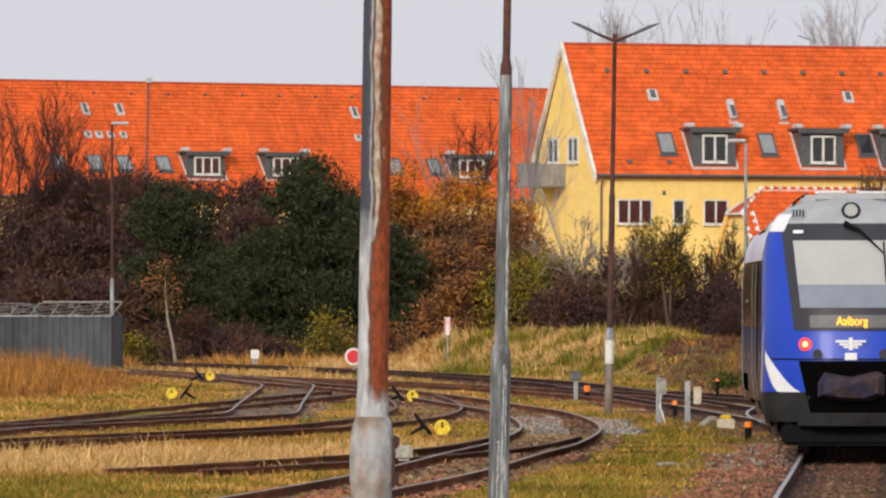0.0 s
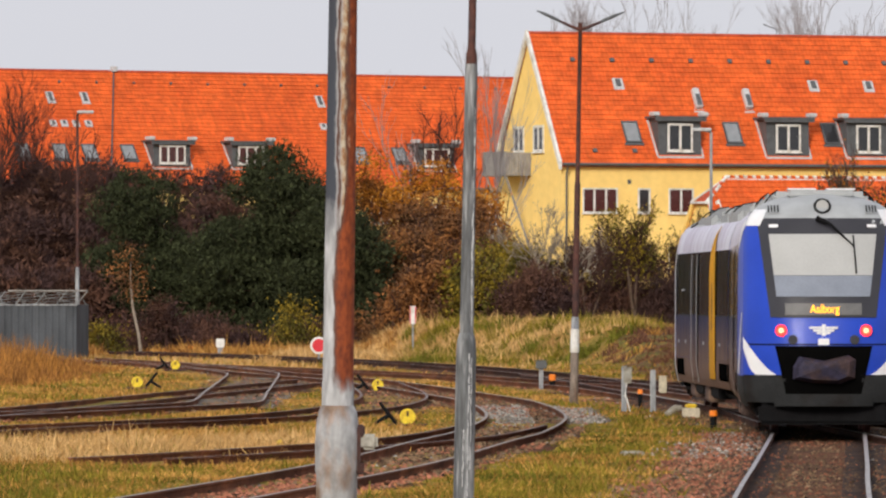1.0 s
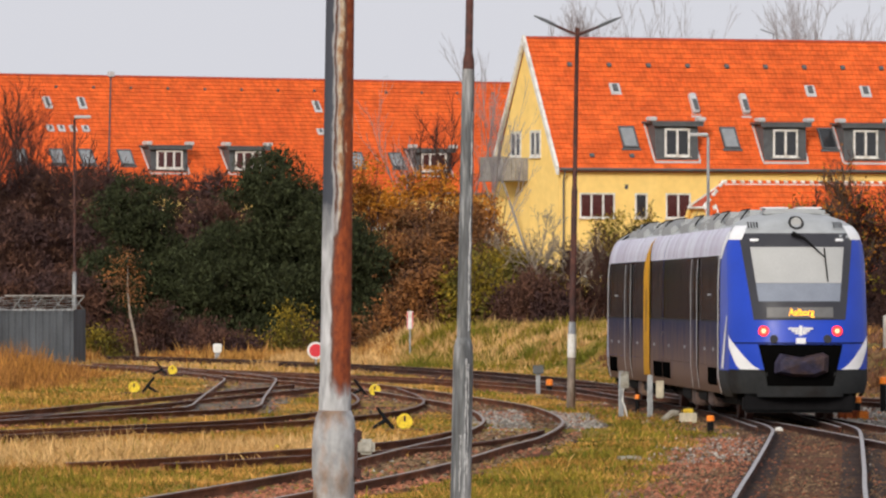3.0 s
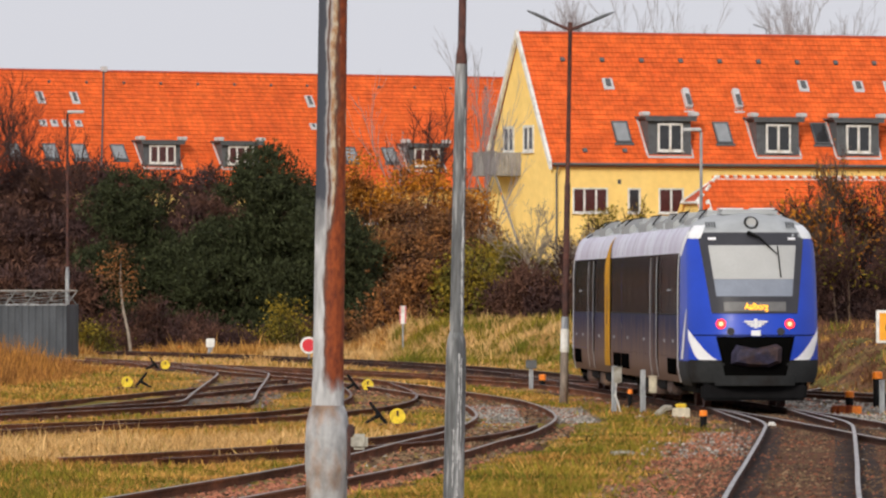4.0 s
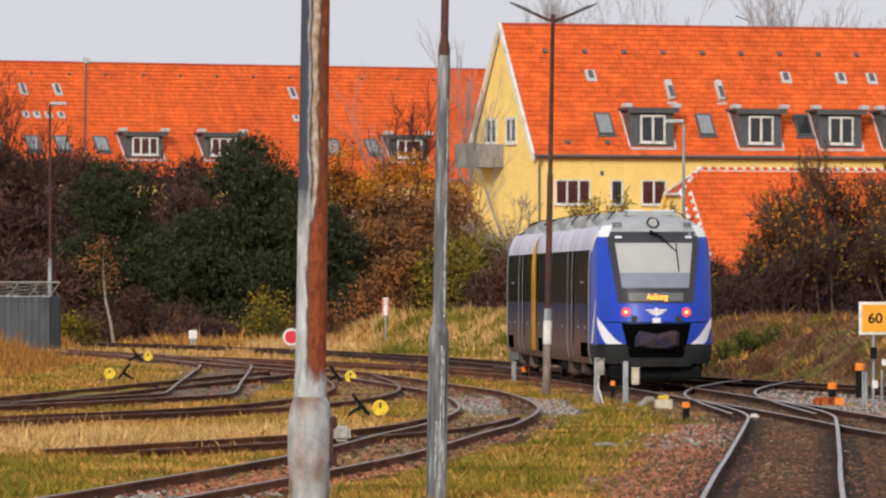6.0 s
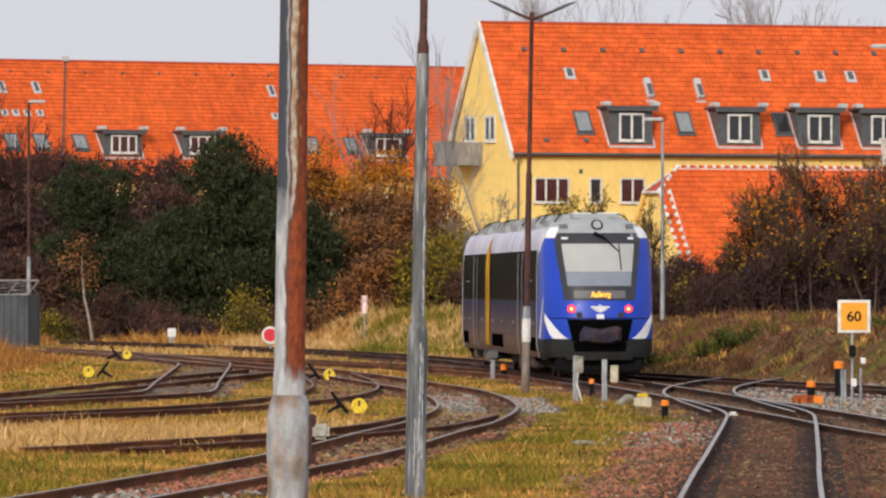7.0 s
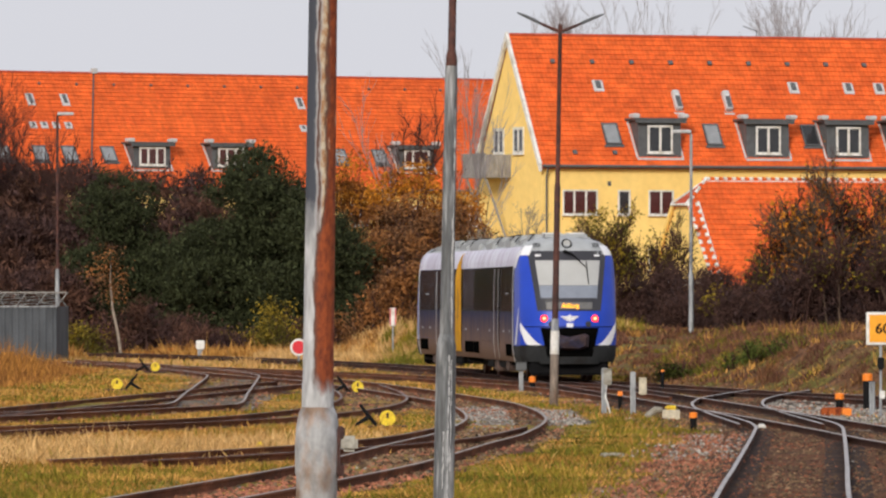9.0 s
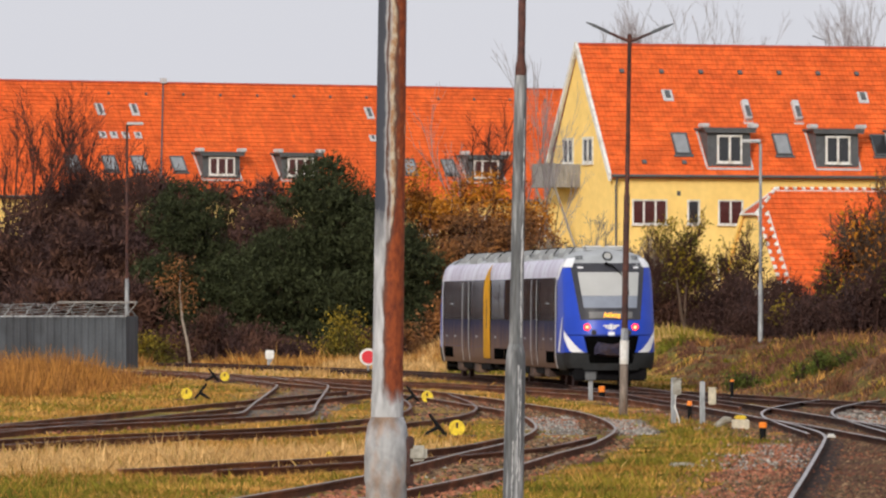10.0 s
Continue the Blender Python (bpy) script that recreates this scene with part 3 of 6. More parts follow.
        box(bm, u - w / 2 - 0.28, u + w / 2 + 0.28, v0 - 0.22, v1 + 0.45, z1, z1 + 0.12, 0.02)
        part("dormer_roof", bm, "zinc", d, "flat dark dormer roof")
        part("fascia", boxed(u - w / 2 - 0.24, u + w / 2 + 0.24, v0 - 0.20, v0 - 0.05, z1 - 0.16, z1 - 0.003), "zinc", d)
        for s in (-1, 1):
            part("flashing", boxed(u + s * (w / 2 + 0.2) - 0.22, u + s * (w / 2 + 0.2) + 0.22, v0 - 0.2, v0 + 0.5, z1 + 0.123, z1 + 0.36, 0.05), "zinc_light", d, "pale lead flashing")
            bm = bmesh.new()
            nv = 0.06
            tube(bm, [(u + s * (w / 2 + 0.09), v0 - nv, z0 + 0.02), (u + s * (w / 2 + 0.13), v1 - nv, z1 - 0.02)], [0.06, 0.06], 6)
            part("cheek_flashing", bm, "zinc_light", d, "pale lead strip beside the dormer")
        part("apron", boxed(u - w / 2 - 0.1, u + w / 2 + 0.1, v0 - 0.16, v0 + 0.02, z0 - 0.10, z0 + 0.02), "zinc_light", d, "pale lead apron")
        casement(d, Matrix.Translation((u - win_w / 2, v0 - 0.01, z0 + 0.28)), win_w, win_h, bars, pane, fw=0.11)

    def on_slope(self, u, z):
        ang = math.atan(self.tan)
        return Matrix.Translation((u, self.v_at(z), z)) @ Matrix.Rotation(ang - math.pi / 2, 4, "X")

    def skylight(self, u, z, w, h, mat="pane_sky"):
        m = self.on_slope(u, z)
        s = tagged(new("roof_window"), "grey-framed sloping roof window")
        s.parent = self.ob
        s.matrix_local = m
        bm = bmesh.new()
        box(bm, -w / 2, w / 2, -0.16, 0.05, -h / 2, -h / 2 + 0.1), box(bm, -w / 2, w / 2, -0.16, 0.05, h / 2 - 0.1, h / 2)
        box(bm, -w / 2, -w / 2 + 0.09, -0.158, 0.05, -h / 2 + 0.1, h / 2 - 0.1), box(bm, w / 2 - 0.09, w / 2, -0.158, 0.05, -h / 2 + 0.1, h / 2 - 0.1)
        part("window_frame", bm, "zinc", s)
        part("pane", boxed(-w / 2 + 0.09, w / 2 - 0.09, -0.13, 0.0, -h / 2 + 0.1, h / 2 - 0.1), mat, s)
        part("apron", boxed(-w / 2 - 0.1, w / 2 + 0.1, -0.1, 0.03, -h / 2 - 0.16, -h / 2 - 0.002), "zinc", s)

    def hatch(self, u, z, w=0.5, h=0.65):
        """A small skylight with a pale lead skirt."""
        s = tagged(new("roof_hatch"), "small roof light with a pale lead skirt")
        s.parent = self.ob
        s.matrix_local = self.on_slope(u, z)
        part("skirt", boxed(-w / 2 - 0.06, w / 2 + 0.06, -0.10, 0.02, -h / 2 - 0.14, h / 2, 0.02), "zinc_light", s)
        part("pane", boxed(-w / 2 + 0.10, w / 2 - 0.10, -0.16, -0.102, -h / 2 + 0.06, h / 2 - 0.08, 0.02), "zinc", s)

    def vent(self, u, z, h=1.2):
        s = tagged(new("roof_vent"), "tall pale zinc roof vent")
        s.parent = self.ob
        s.matrix_local = self.on_slope(u, z)
        bm = bmesh.new()
        box(bm, -0.2, 0.2, -0.34, 0.02, -h / 2, h / 2, 0.05)
        part("casing", bm, "zinc_light", s)
        part("shutter", boxed(-0.13, 0.13, -0.36, -0.342, -h / 2 + 0.1, h / 2 - 0.45), "zinc", s)
        part("foot_flashing", boxed(-0.3, 0.3, -0.06, 0.02, -h / 2 - 0.22, -h / 2 - 0.003), "zinc_light", s)

    def vent_tiles(self, u0, z, step, n, r=0.13):
        for k in range(n):
            o = part("vent_tile", boxed(-r, r, -0.15, 0.02, -r, r, 0.02), "zinc", self.roof, "dark vent tile")
            o.matrix_local = self.on_slope(u0 + k * step, z)


def yellow_house():
    h = House("yellow rendered three-storey house with an orange tile roof", (5.055, 405.87), 21.0, 44.4, 9.6, 9.98, 16.95, seed=3)
    h.ridge_cap()
    h.verge()
    h.gutter()
    for u in (7.1, 13.65, 18.55, 22.45, 29.1, 35.6):
        h.dormer(u, 10.0, 12.12, 2.55, 1.5, 1.55, 2)
    for u in (4.52, 10.62, 16.57, 25.77):
        h.skylight(u, 11.3, 0.95, 1.45, "pane_sky" if u < 16 or u > 20 else "pane")
    for u in (4.5, 16.38, 19.78, 21.68, 27.18):
        h.hatch(u, 14.1)
    for u in (8.99, 12.04):
        h.vent(u, 13.2, 1.3)
    h.vent_tiles(2.12, 15.4, 2.38, 16)
    h.vent_tiles(2.05, 10.25, 2.38, 3)
    for z, hh in ((6.83, 1.4), (3.58, 1.4)):
        casement(h.ob, Matrix.Translation((1.25, -0.004, z)), 2.1, hh, 3, "pane_red", fw=0.09)
        casement(h.ob, Matrix.Translation((4.55, -0.004, z)), 0.75, hh, 1, fw=0.1)
        for u in (6.4, 12.95, 17.95, 21.95, 28.35, 34.85):
            casement(h.ob, Matrix.Translation((u, -0.004, z)), 1.5, hh, 2, "pane_red", fw=0.09)
    part("wall_vent", boxed(3.95, 4.15, -0.02, 0.01, 8.45, 8.7), "zinc", h.ob)
    side = Matrix.Rotation(-math.pi / 2, 4, "Z")
    for v in (7.2, 4.2):
        casement(h.ob, Matrix.Translation((-0.004, v, 10.25)) @ side, 1.6, 1.5, 2, "pane", fw=0.16)
    b = tagged(new("balcony"), "grey boarded balcony on steel struts")
    b.parent = h.ob
    part("floor_slab", boxed(-1.5, -0.002, 4.6, 8.1, 8.95, 9.08), "wood_grey", b)
    for k in range(14):
        v = 4.6 + k * 0.25
        part("board", boxed(-1.53, -1.503, v, v + 0.235, 8.98, 10.25), "wood_grey", b)
    for k in range(6):
        u = -1.5 + k * 0.25
        part("board", boxed(u, u + 0.235, 4.57, 4.598, 8.98, 10.25), "wood_grey", b)
    part("handrail", boxed(-1.56, -1.47, 4.55, 8.12, 10.253, 10.32), "wood_grey", b)
    for v in (4.9, 7.8):
        bm = bmesh.new()
        tube(bm, [(-1.4, v, 8.95), (-0.02, v - 0.1, 5.0)], [0.07, 0.07], 8)
        part("strut", bm, "wood_grey", b)
    bm = bmesh.new()
    tube(bm, [(15.0, 4.8, 16.9), (15.0, 4.8, 17.35), (14.2, 4.8, 17.6)], [0.03] * 3, 6)
    part("aerial", bm, "zinc", h.roof)


def long_house():
    h = House("long yellow house with an orange tile roof behind the trees", (-38.3, 468.0), 30.0, 80.0, 10.8, 9.8, 17.0, seed=9)
    h.ridge_cap()
    h.gutter()

    def U(px, z):
        # along the eaves for a bearing given as x over y
        v = h.v_at(z)
        c, s = math.cos(radians(30.0)), math.sin(radians(30.0))
        k = px
        return (k * (468.0 + c * v) + 38.3 + s * v) / (c - k * s)
    for k in (-0.0405, -0.0298, -0.0045):
        h.dormer(U(k, 10.6), 10.6, 12.3, 2.7, 1.9, 1.2, 3, "pane_red")
    for k in (-0.0609, -0.0558, -0.0518, -0.0465, -0.0150, -0.0096):
        h.skylight(U(k, 11.55), 11.55, 1.0, 1.25)
    for k in (-0.0572, -0.0525, -0.0205):
        h.hatch(U(k, 15.2), 15.2, 0.45, 0.85)
    for k in (-0.0568, -0.0553, -0.0537, -0.0520, -0.0200):
        h.hatch(U(k, 13.5), 13.5, 0.4, 0.4)
    h.vent_tiles(U(-0.0560, 16.2), 16.2, 2.75, 20, 0.08)
    top, low = Vector((U(-0.0486, 17.0), h.width / 2 - 0.1, 17.08)), Vector((U(-0.0490, 10.0), h.v_at(10.0) - 0.2, 10.08))
    line = part("roof_cable", tube(bmesh.new(), [low, top], [0.05, 0.05], 6), "zinc", h.roof, "grey cable line down the roof")
    for q in (low, top):
        part("cable_clamp", boxed(q.x - 0.2, q.x + 0.2, q.y - 0.2, q.y + 0.1, q.z - 0.1, q.z + 0.25, 0.03), "zinc_light", line)
    for z in (7.0, 3.8):
        for k in range(14):
            casement(h.ob, Matrix.Translation((3 + k * 4.2, -0.004, z)), 1.5, 1.4, 2, "pane_red")


def low_house():
    h = House("low house with a half-hipped orange tile roof and white mortared edges", (13.3, 371.0), 21.0, 30.0, 8.0, 3.2, 8.3, seed=5, half_hip=1.3, hip_z=7.05)
    zh, w = 7.05, 8.0
    vh = h.v_at(zh)

    def chain(a, b, name, mats=("white",)):
        a, b = Vector(a), Vector(b)
        n = int((b - a).length / 0.24)
        for k in range(n):
            bm = bmesh.new()
            p, q = a.lerp(b, k / n), a.lerp(b, (k + 0.8) / n)
            tube(bm, [p, q], [0.11, 0.085], 7)
            part(name, bm, mats[k % len(mats)], h.roof)
    chain((1.3, w / 2, 8.32), (30, w / 2, 8.32), "ridge_tile", ("white", "tile"))
    chain((1.3, w / 2, 8.32), (-0.1, vh, zh + 0.05), "hip_tile", ("white", "white", "tile"))
    chain((-0.1, vh, zh), (-0.1, -0.3, 3.0), "verge_tile", ("white", "tile"))
    chain((0.35, vh - 0.1, zh), (0.35, -0.3, 3.0), "verge_tile", ("white", "tile"))
    for a, b, r in (((1.3, w / 2, 8.28), (-0.22, vh, zh), 0.06), ((-0.22, vh, zh - 0.05), (-0.22, w - vh, zh - 0.05), 0.07), ((-0.22, w - vh, zh), (1.3, w / 2, 8.28), 0.06),
                    ((-0.14, vh, zh + 0.06), (-0.14, -0.3, 2.98), 0.05), ((0.42, vh - 0.1, zh + 0.1), (0.42, -0.3, 3.02), 0.045), ((1.3, w / 2 - 0.12, 8.2), (30, w / 2 - 0.12, 8.2), 0.04)):
        part("mortar_line", tube(bmesh.new(), [a, b], [r, r], 6), "white", h.roof, "white mortared edge")
    part("verge_mortar", tube(bmesh.new(), [(-0.12, w - vh, zh - 0.03), (-0.12, w + 0.32, 2.8)], [0.13, 0.13], 6), "render_y", h.roof)
    part("gable_board", boxed(-0.2, -0.1, 0.3, w - 0.3, 2.9, 3.2), "white", h.ob)
    for u in (3, 8, 14, 20):
        casement(h.ob, Matrix.Translation((u, -0.004, 1.0)), 1.4, 1.3, 2)
    # chimney stack at the far part of the ridge
    c = part("chimney", boxed(12.9, 13.7, w / 2 - 0.4, w / 2 + 0.4, 7.8, 9.7, 0.02), "white", h.roof, "whitewashed chimney stack")
    part("chimney_cap", boxed(12.8, 13.8, w / 2 - 0.5, w / 2 + 0.5, 9.703, 9.85, 0.02), "white", c)


yellow_house()
long_house()
low_house()


# ---------------------------------------------------------------- poles and lamps
def near_pole():
    p = thing("lamp_post", "weathered grey steel lamp post with long rust streaks", "lamp post", pose(-0.868, 47.0, -0.17, 0, 0.75, 0))
    bm = bmesh.new()
    lathe_z(bm, [(0.131, 0), (0.131, 1.265), (0.135, 1.28), (0.140, 1.31), (0.142, 1.5), (0.136, 1.6), (0.122, 1.68), (0.104, 1.72)], 28)
    part("base_sleeve", bm, "sleeve", p, "peeling grey lower sleeve", True)
    bm = bmesh.new()
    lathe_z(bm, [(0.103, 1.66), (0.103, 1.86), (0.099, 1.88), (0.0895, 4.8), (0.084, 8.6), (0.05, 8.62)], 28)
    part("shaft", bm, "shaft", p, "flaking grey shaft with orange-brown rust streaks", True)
    bm = bmesh.new()
    for z in (1.32, 1.56):
        box(bm, 0.12, 0.175, -0.05, 0.05, z - 0.04, z + 0.04, 0.01)
    box(bm, 0.125, 0.15, -0.06, 0.06, 1.30, 1.58)
    part("service_hatch", bm, "dark_rust", p, "rusty service hatch with hinges")
    bm = bmesh.new()
    box(bm, 0.15, 0.26, -0.07, 0.05, 1.44, 1.54, 0.02)
    part("cable_box", bm, "grey_box", p, "small pale cable box")


def second_pole():
    p = thing("lamp_post", "dark grey steel lamp post with a stepped shaft", "lamp post", pose(-0.075, 82.0, -0.18, 0, 1.05, 0))
    bm = bmesh.new()
    lathe_z(bm, [(0.125, 0), (0.115, 0.1), (0.113, 1.7), (0.108, 1.9), (0.09, 1.98), (0.078, 2.02)], 24)
    part("base_sleeve", bm, "galv_dark", p, "dark grey lower sleeve", True)
    bm = bmesh.new()
    lathe_z(bm, [(0.076, 2.0), (0.070, 4.9), (0.066, 5.02)], 20)
    part("shaft", bm, "galv_dark", p, "", True)
    bm = bmesh.new()
    lathe_z(bm, [(0.066, 5.0), (0.062, 5.12), (0.044, 5.2), (0.042, 8.0), (0.03, 8.02)], 16)
    part("upper_shaft", bm, "dark_rust", p, "rusty brown upper shaft", True)
    rng = random.Random(2)
    for a, z0, z1, r in ((-1.25, 0.2, 1.85, 0.1135), (-1.0, 0.5, 1.8, 0.1135), (-0.75, 2.1, 4.6, 0.0755), (-1.7, 0.3, 1.0, 0.1135), (-0.9, 2.3, 3.4, 0.0755)):
        bm = bmesh.new()
        n = int((z1 - z0) / 0.06)
        pts, w = [], []
        for k in range(n):
            z = z0 + (z1 - z0) * k / n
            q = a + rng.uniform(-0.06, 0.06)
            rr = r - 0.002 * max(0, z - 2)
            pts.append((rr * math.cos(q), rr * math.sin(q), z))
            w.append(rng.uniform(0.002, 0.011))
        tube(bm, pts, w, 5)
        part("peeling_seam", bm, "zinc_light", p, "pale peeling paint seam")


def yard_lamp():
    p = thing("street_lamp", "tall rust-brown twin-arm lamp post with a white band", "street lamp", pose(2.33, 165.0, -0.17, 0, 1.0, 0))
    bm = bmesh.new()
    lathe_z(bm, [(0.10, 0), (0.095, 0.5), (0.09, 1.15)], 16)
    part("lower_shaft", bm, "brown_steel", p, "brown-grey lower shaft", True)
    bm = bmesh.new()
    lathe_z(bm, [(0.098, 1.15), (0.098, 1.68)], 16)
    part("white_band", bm, "white", p, "white painted band", True)
    bm = bmesh.new()
    lathe_z(bm, [(0.088, 1.68), (0.08, 1.95)], 14)
    part("rusty_collar", bm, "galv_rust", p, "", True)
    bm = bmesh.new()
    lathe_z(bm, [(0.072, 1.95), (0.068, 4.9), (0.052, 5.0), (0.045, 8.45), (0.05, 8.46), (0.05, 8.56)], 14)
    part("upper_shaft", bm, "dark_rust", p, "dark rust-brown upper shaft", True)
    for s in (-1, 1):
        bm = bmesh.new()
        tube(bm, [(0, 0, 8.4), (s * 0.2, 0, 8.47), (s * 0.5, 0, 8.6)], [0.04, 0.035, 0.03], 8)
        a = part("arm", bm, "dark_rust", p)
        bm = bmesh.new()
        tube(bm, [(s * 0.42, 0, 8.56), (s * 0.55, 0, 8.63), (s * 0.8, 0, 8.74), (s * 0.98, 0, 8.81)], [0.025, 0.04, 0.036, 0.015], 10)
        part("lamp_head", bm, "zinc", a, "slim dark lamp head")


def small_lamp(x, y, z, h, side, shaft, head="zinc_light"):
    p = thing("street_lamp", "slim street lamp with one flat head", "street lamp", pose(x, y, z))
    bm = bmesh.new()
    lathe_z(bm, [(0.09, 0), (0.085, h * 0.35), (0.06, h * 0.37)], 10)
    part("lower_shaft", bm, "galv", p, "grey lower shaft", True)
    bm = bmesh.new()
    lathe_z(bm, [(0.06, h * 0.37), (0.05, h)], 10)
    part("shaft", bm, shaft, p, "", True)
    bm = bmesh.new()
    tube(bm, [(0, 0, h - 0.02), (0, 0, h + 0.05), (side * 0.3, 0, h + 0.1)], [0.05, 0.05, 0.04], 8)
    part("arm", bm, shaft, p)
    bm = bmesh.new()
    box(bm, min(0, side * 0.65) - 0.02, max(0, side * 0.65) + 0.02, -0.14, 0.14, h + 0.06, h + 0.17, 0.04)
    part("lamp_head", bm, head, p, "pale flat lamp head")


near_pole()
second_pole()
yard_lamp()
small_lamp(8.5, 259.0, 0.3, 7.7, -1, "galv")
small_lamp(-15.6, 292.0, -0.15, 9.6, 1, "dark_rust")

# ---------------------------------------------------------------- the railcar
PROFILE = [(0.36, 1.16), (0.48, 1.30), (0.70, 1.372), (0.95, 1.375), (1.9, 1.375), (2.6, 1.372), (3.0, 1.36), (3.3, 1.32), (3.5, 1.25), (3.65, 1.14), (3.77, 0.96), (3.86, 0.72), (3.92, 0.42), (3.95, 0.0)]


def half_width(z):
    for (za, wa), (zb, wb) in zip(PROFILE, PROFILE[1:]):
        if za <= z <= zb:
            return wa + (wb - wa) * (z - za) / (zb - za)
    return PROFILE[0][1]


RAKE = [(0.36, 0.10), (0.9, 0.0), (1.3, 0.0), (1.9, 0.12), (2.6, 0.40), (3.3, 0.72), (3.55, 0.86), (3.75, 1.15), (3.88, 1.5), (3.95, 1.9)]


def rake(z):
    for (za, a), (zb, b) in zip(RAKE, RAKE[1:]):
        if za <= z <= zb:
            return a + (b - a) * (z - za) / (zb - za)
    return RAKE[0][1]


def nose_half(z):
    """Half the width of the cab's tapered front."""
    return half_width(z) * (0.945 + 0.04 * max(0.0, min(1.0, (z - 2.9) / 0.7)))


def nose(s, z, proud=0.0):
    """A point of the cab's front: s from -1 to 1 across, at height z."""
    s1 = max(-1.0, min(1.0, s))
    w = nose_half(z)
    return Vector((s1 * w, rake(z) + 0.62 * abs(s1) ** 3.2 + 0.05 * s1 * s1 - proud, z))


def nose_patch(rows, proud, nx=12, thick=0.02):
    """A panel that lies on the cab's front: rows of (z, x from, x to) in metres."""
    bm = bmesh.new()
    grid, back = [], []
    for z, a, b in rows:
        w = nose_half(z)
        line = [nose((a + (b - a) * k / nx) / w, z, proud) for k in range(nx + 1)]
        grid.append([bm.verts.new(p) for p in line])
        if thick:
            back.append([bm.verts.new(p + Vector((0, thick, 0))) for p in line])
    n = len(rows)
    for i in range(n - 1):
        for k in range(nx):
            bm.faces.new((grid[i][k], grid[i][k + 1], grid[i + 1][k + 1], grid[i + 1][k]))
            if thick:
                bm.faces.new((back[i][k], back[i + 1][k], back[i + 1][k + 1], back[i][k + 1]))
        for k in (0, nx) if thick else ():
            bm.faces.new((grid[i][k], grid[i + 1][k], back[i + 1][k], back[i][k]))
    for i in (0, n - 1) if thick else ():
        for k in range(nx):
            bm.faces.new((grid[i][k], grid[i][k + 1], back[i][k + 1], back[i][k]))
    return bm


def zs(a, b, n):
    return [a + (b - a) * k / n for k in range(n + 1)]


def band(side, z0, z1, y0, y1, proud=0.0, y0_at=None, n=6, m=10):
    """A strip of a side wall between two heights; y0_at(z) bends its front edge."""
    bm = bmesh.new()
    grid = []
    for z in zs(z0, z1, n):
        a = y0_at(z) if y0_at else y0
        grid.append([bm.verts.new((side * (half_width(z) + proud), a + (y1 - a) * k / m, z)) for k in range(m + 1)])
    for i in range(n):
        for k in range(m):
            bm.faces.new((grid[i][k], grid[i][k + 1], grid[i + 1][k + 1], grid[i + 1][k]))
    return bm


def flank_x(y, z):
    """Half the width of the body at y behind the nose: the cab tapers over its length."""
    y0 = nose(1, z).y
    k = max(0.0, min(1.0, (y - y0) / (2.0 - y0)))
    return nose_half(z) + (half_width(z) - nose_half(z)) * k * (2 - k)


def flank(side, z0, z1, ya, yb, proud=0.0, n=8, m=8):
    """A strip of the flank whose front and back edges follow the height."""
    bm = bmesh.new()
    grid = []
    for z in zs(z0, z1, n):
        a, b = ya(z), yb(z)
        grid.append([bm.verts.new((side * (flank_x(a + (b - a) * k / m, z) + proud), a + (b - a) * k / m, z)) for k in range(m + 1)])
    for i in range(n):
        for k in range(m):
            bm.faces.new((grid[i][k], grid[i][k + 1], grid[i + 1][k + 1], grid[i + 1][k]))
    return bm


def letters(text, size, mat, parent, m, depth=0.004, bold=False):
    cu = bpy.data.curves.new("letters", "FONT")
    cu.offset = 0.004 * size / 0.2 if bold else 0.0
    cu.body, cu.size, cu.extrude, cu.align_x, cu.align_y = text, size, depth, "CENTER", "CENTER"
    tmp = bpy.data.objects.new("letters", cu)
    scene.collection.objects.link(tmp)
    dg = bpy.context.evaluated_depsgraph_get()
    me = bpy.data.meshes.new_from_object(tmp.evaluated_get(dg))
    bpy.data.objects.remove(tmp)
    me.materials.clear()
    me.materials.append(M[mat])
    ob = new("letters", me)
    ob.parent = parent
    ob.matrix_local = m
    return ob


CAR = 17.45


WHEELS = []


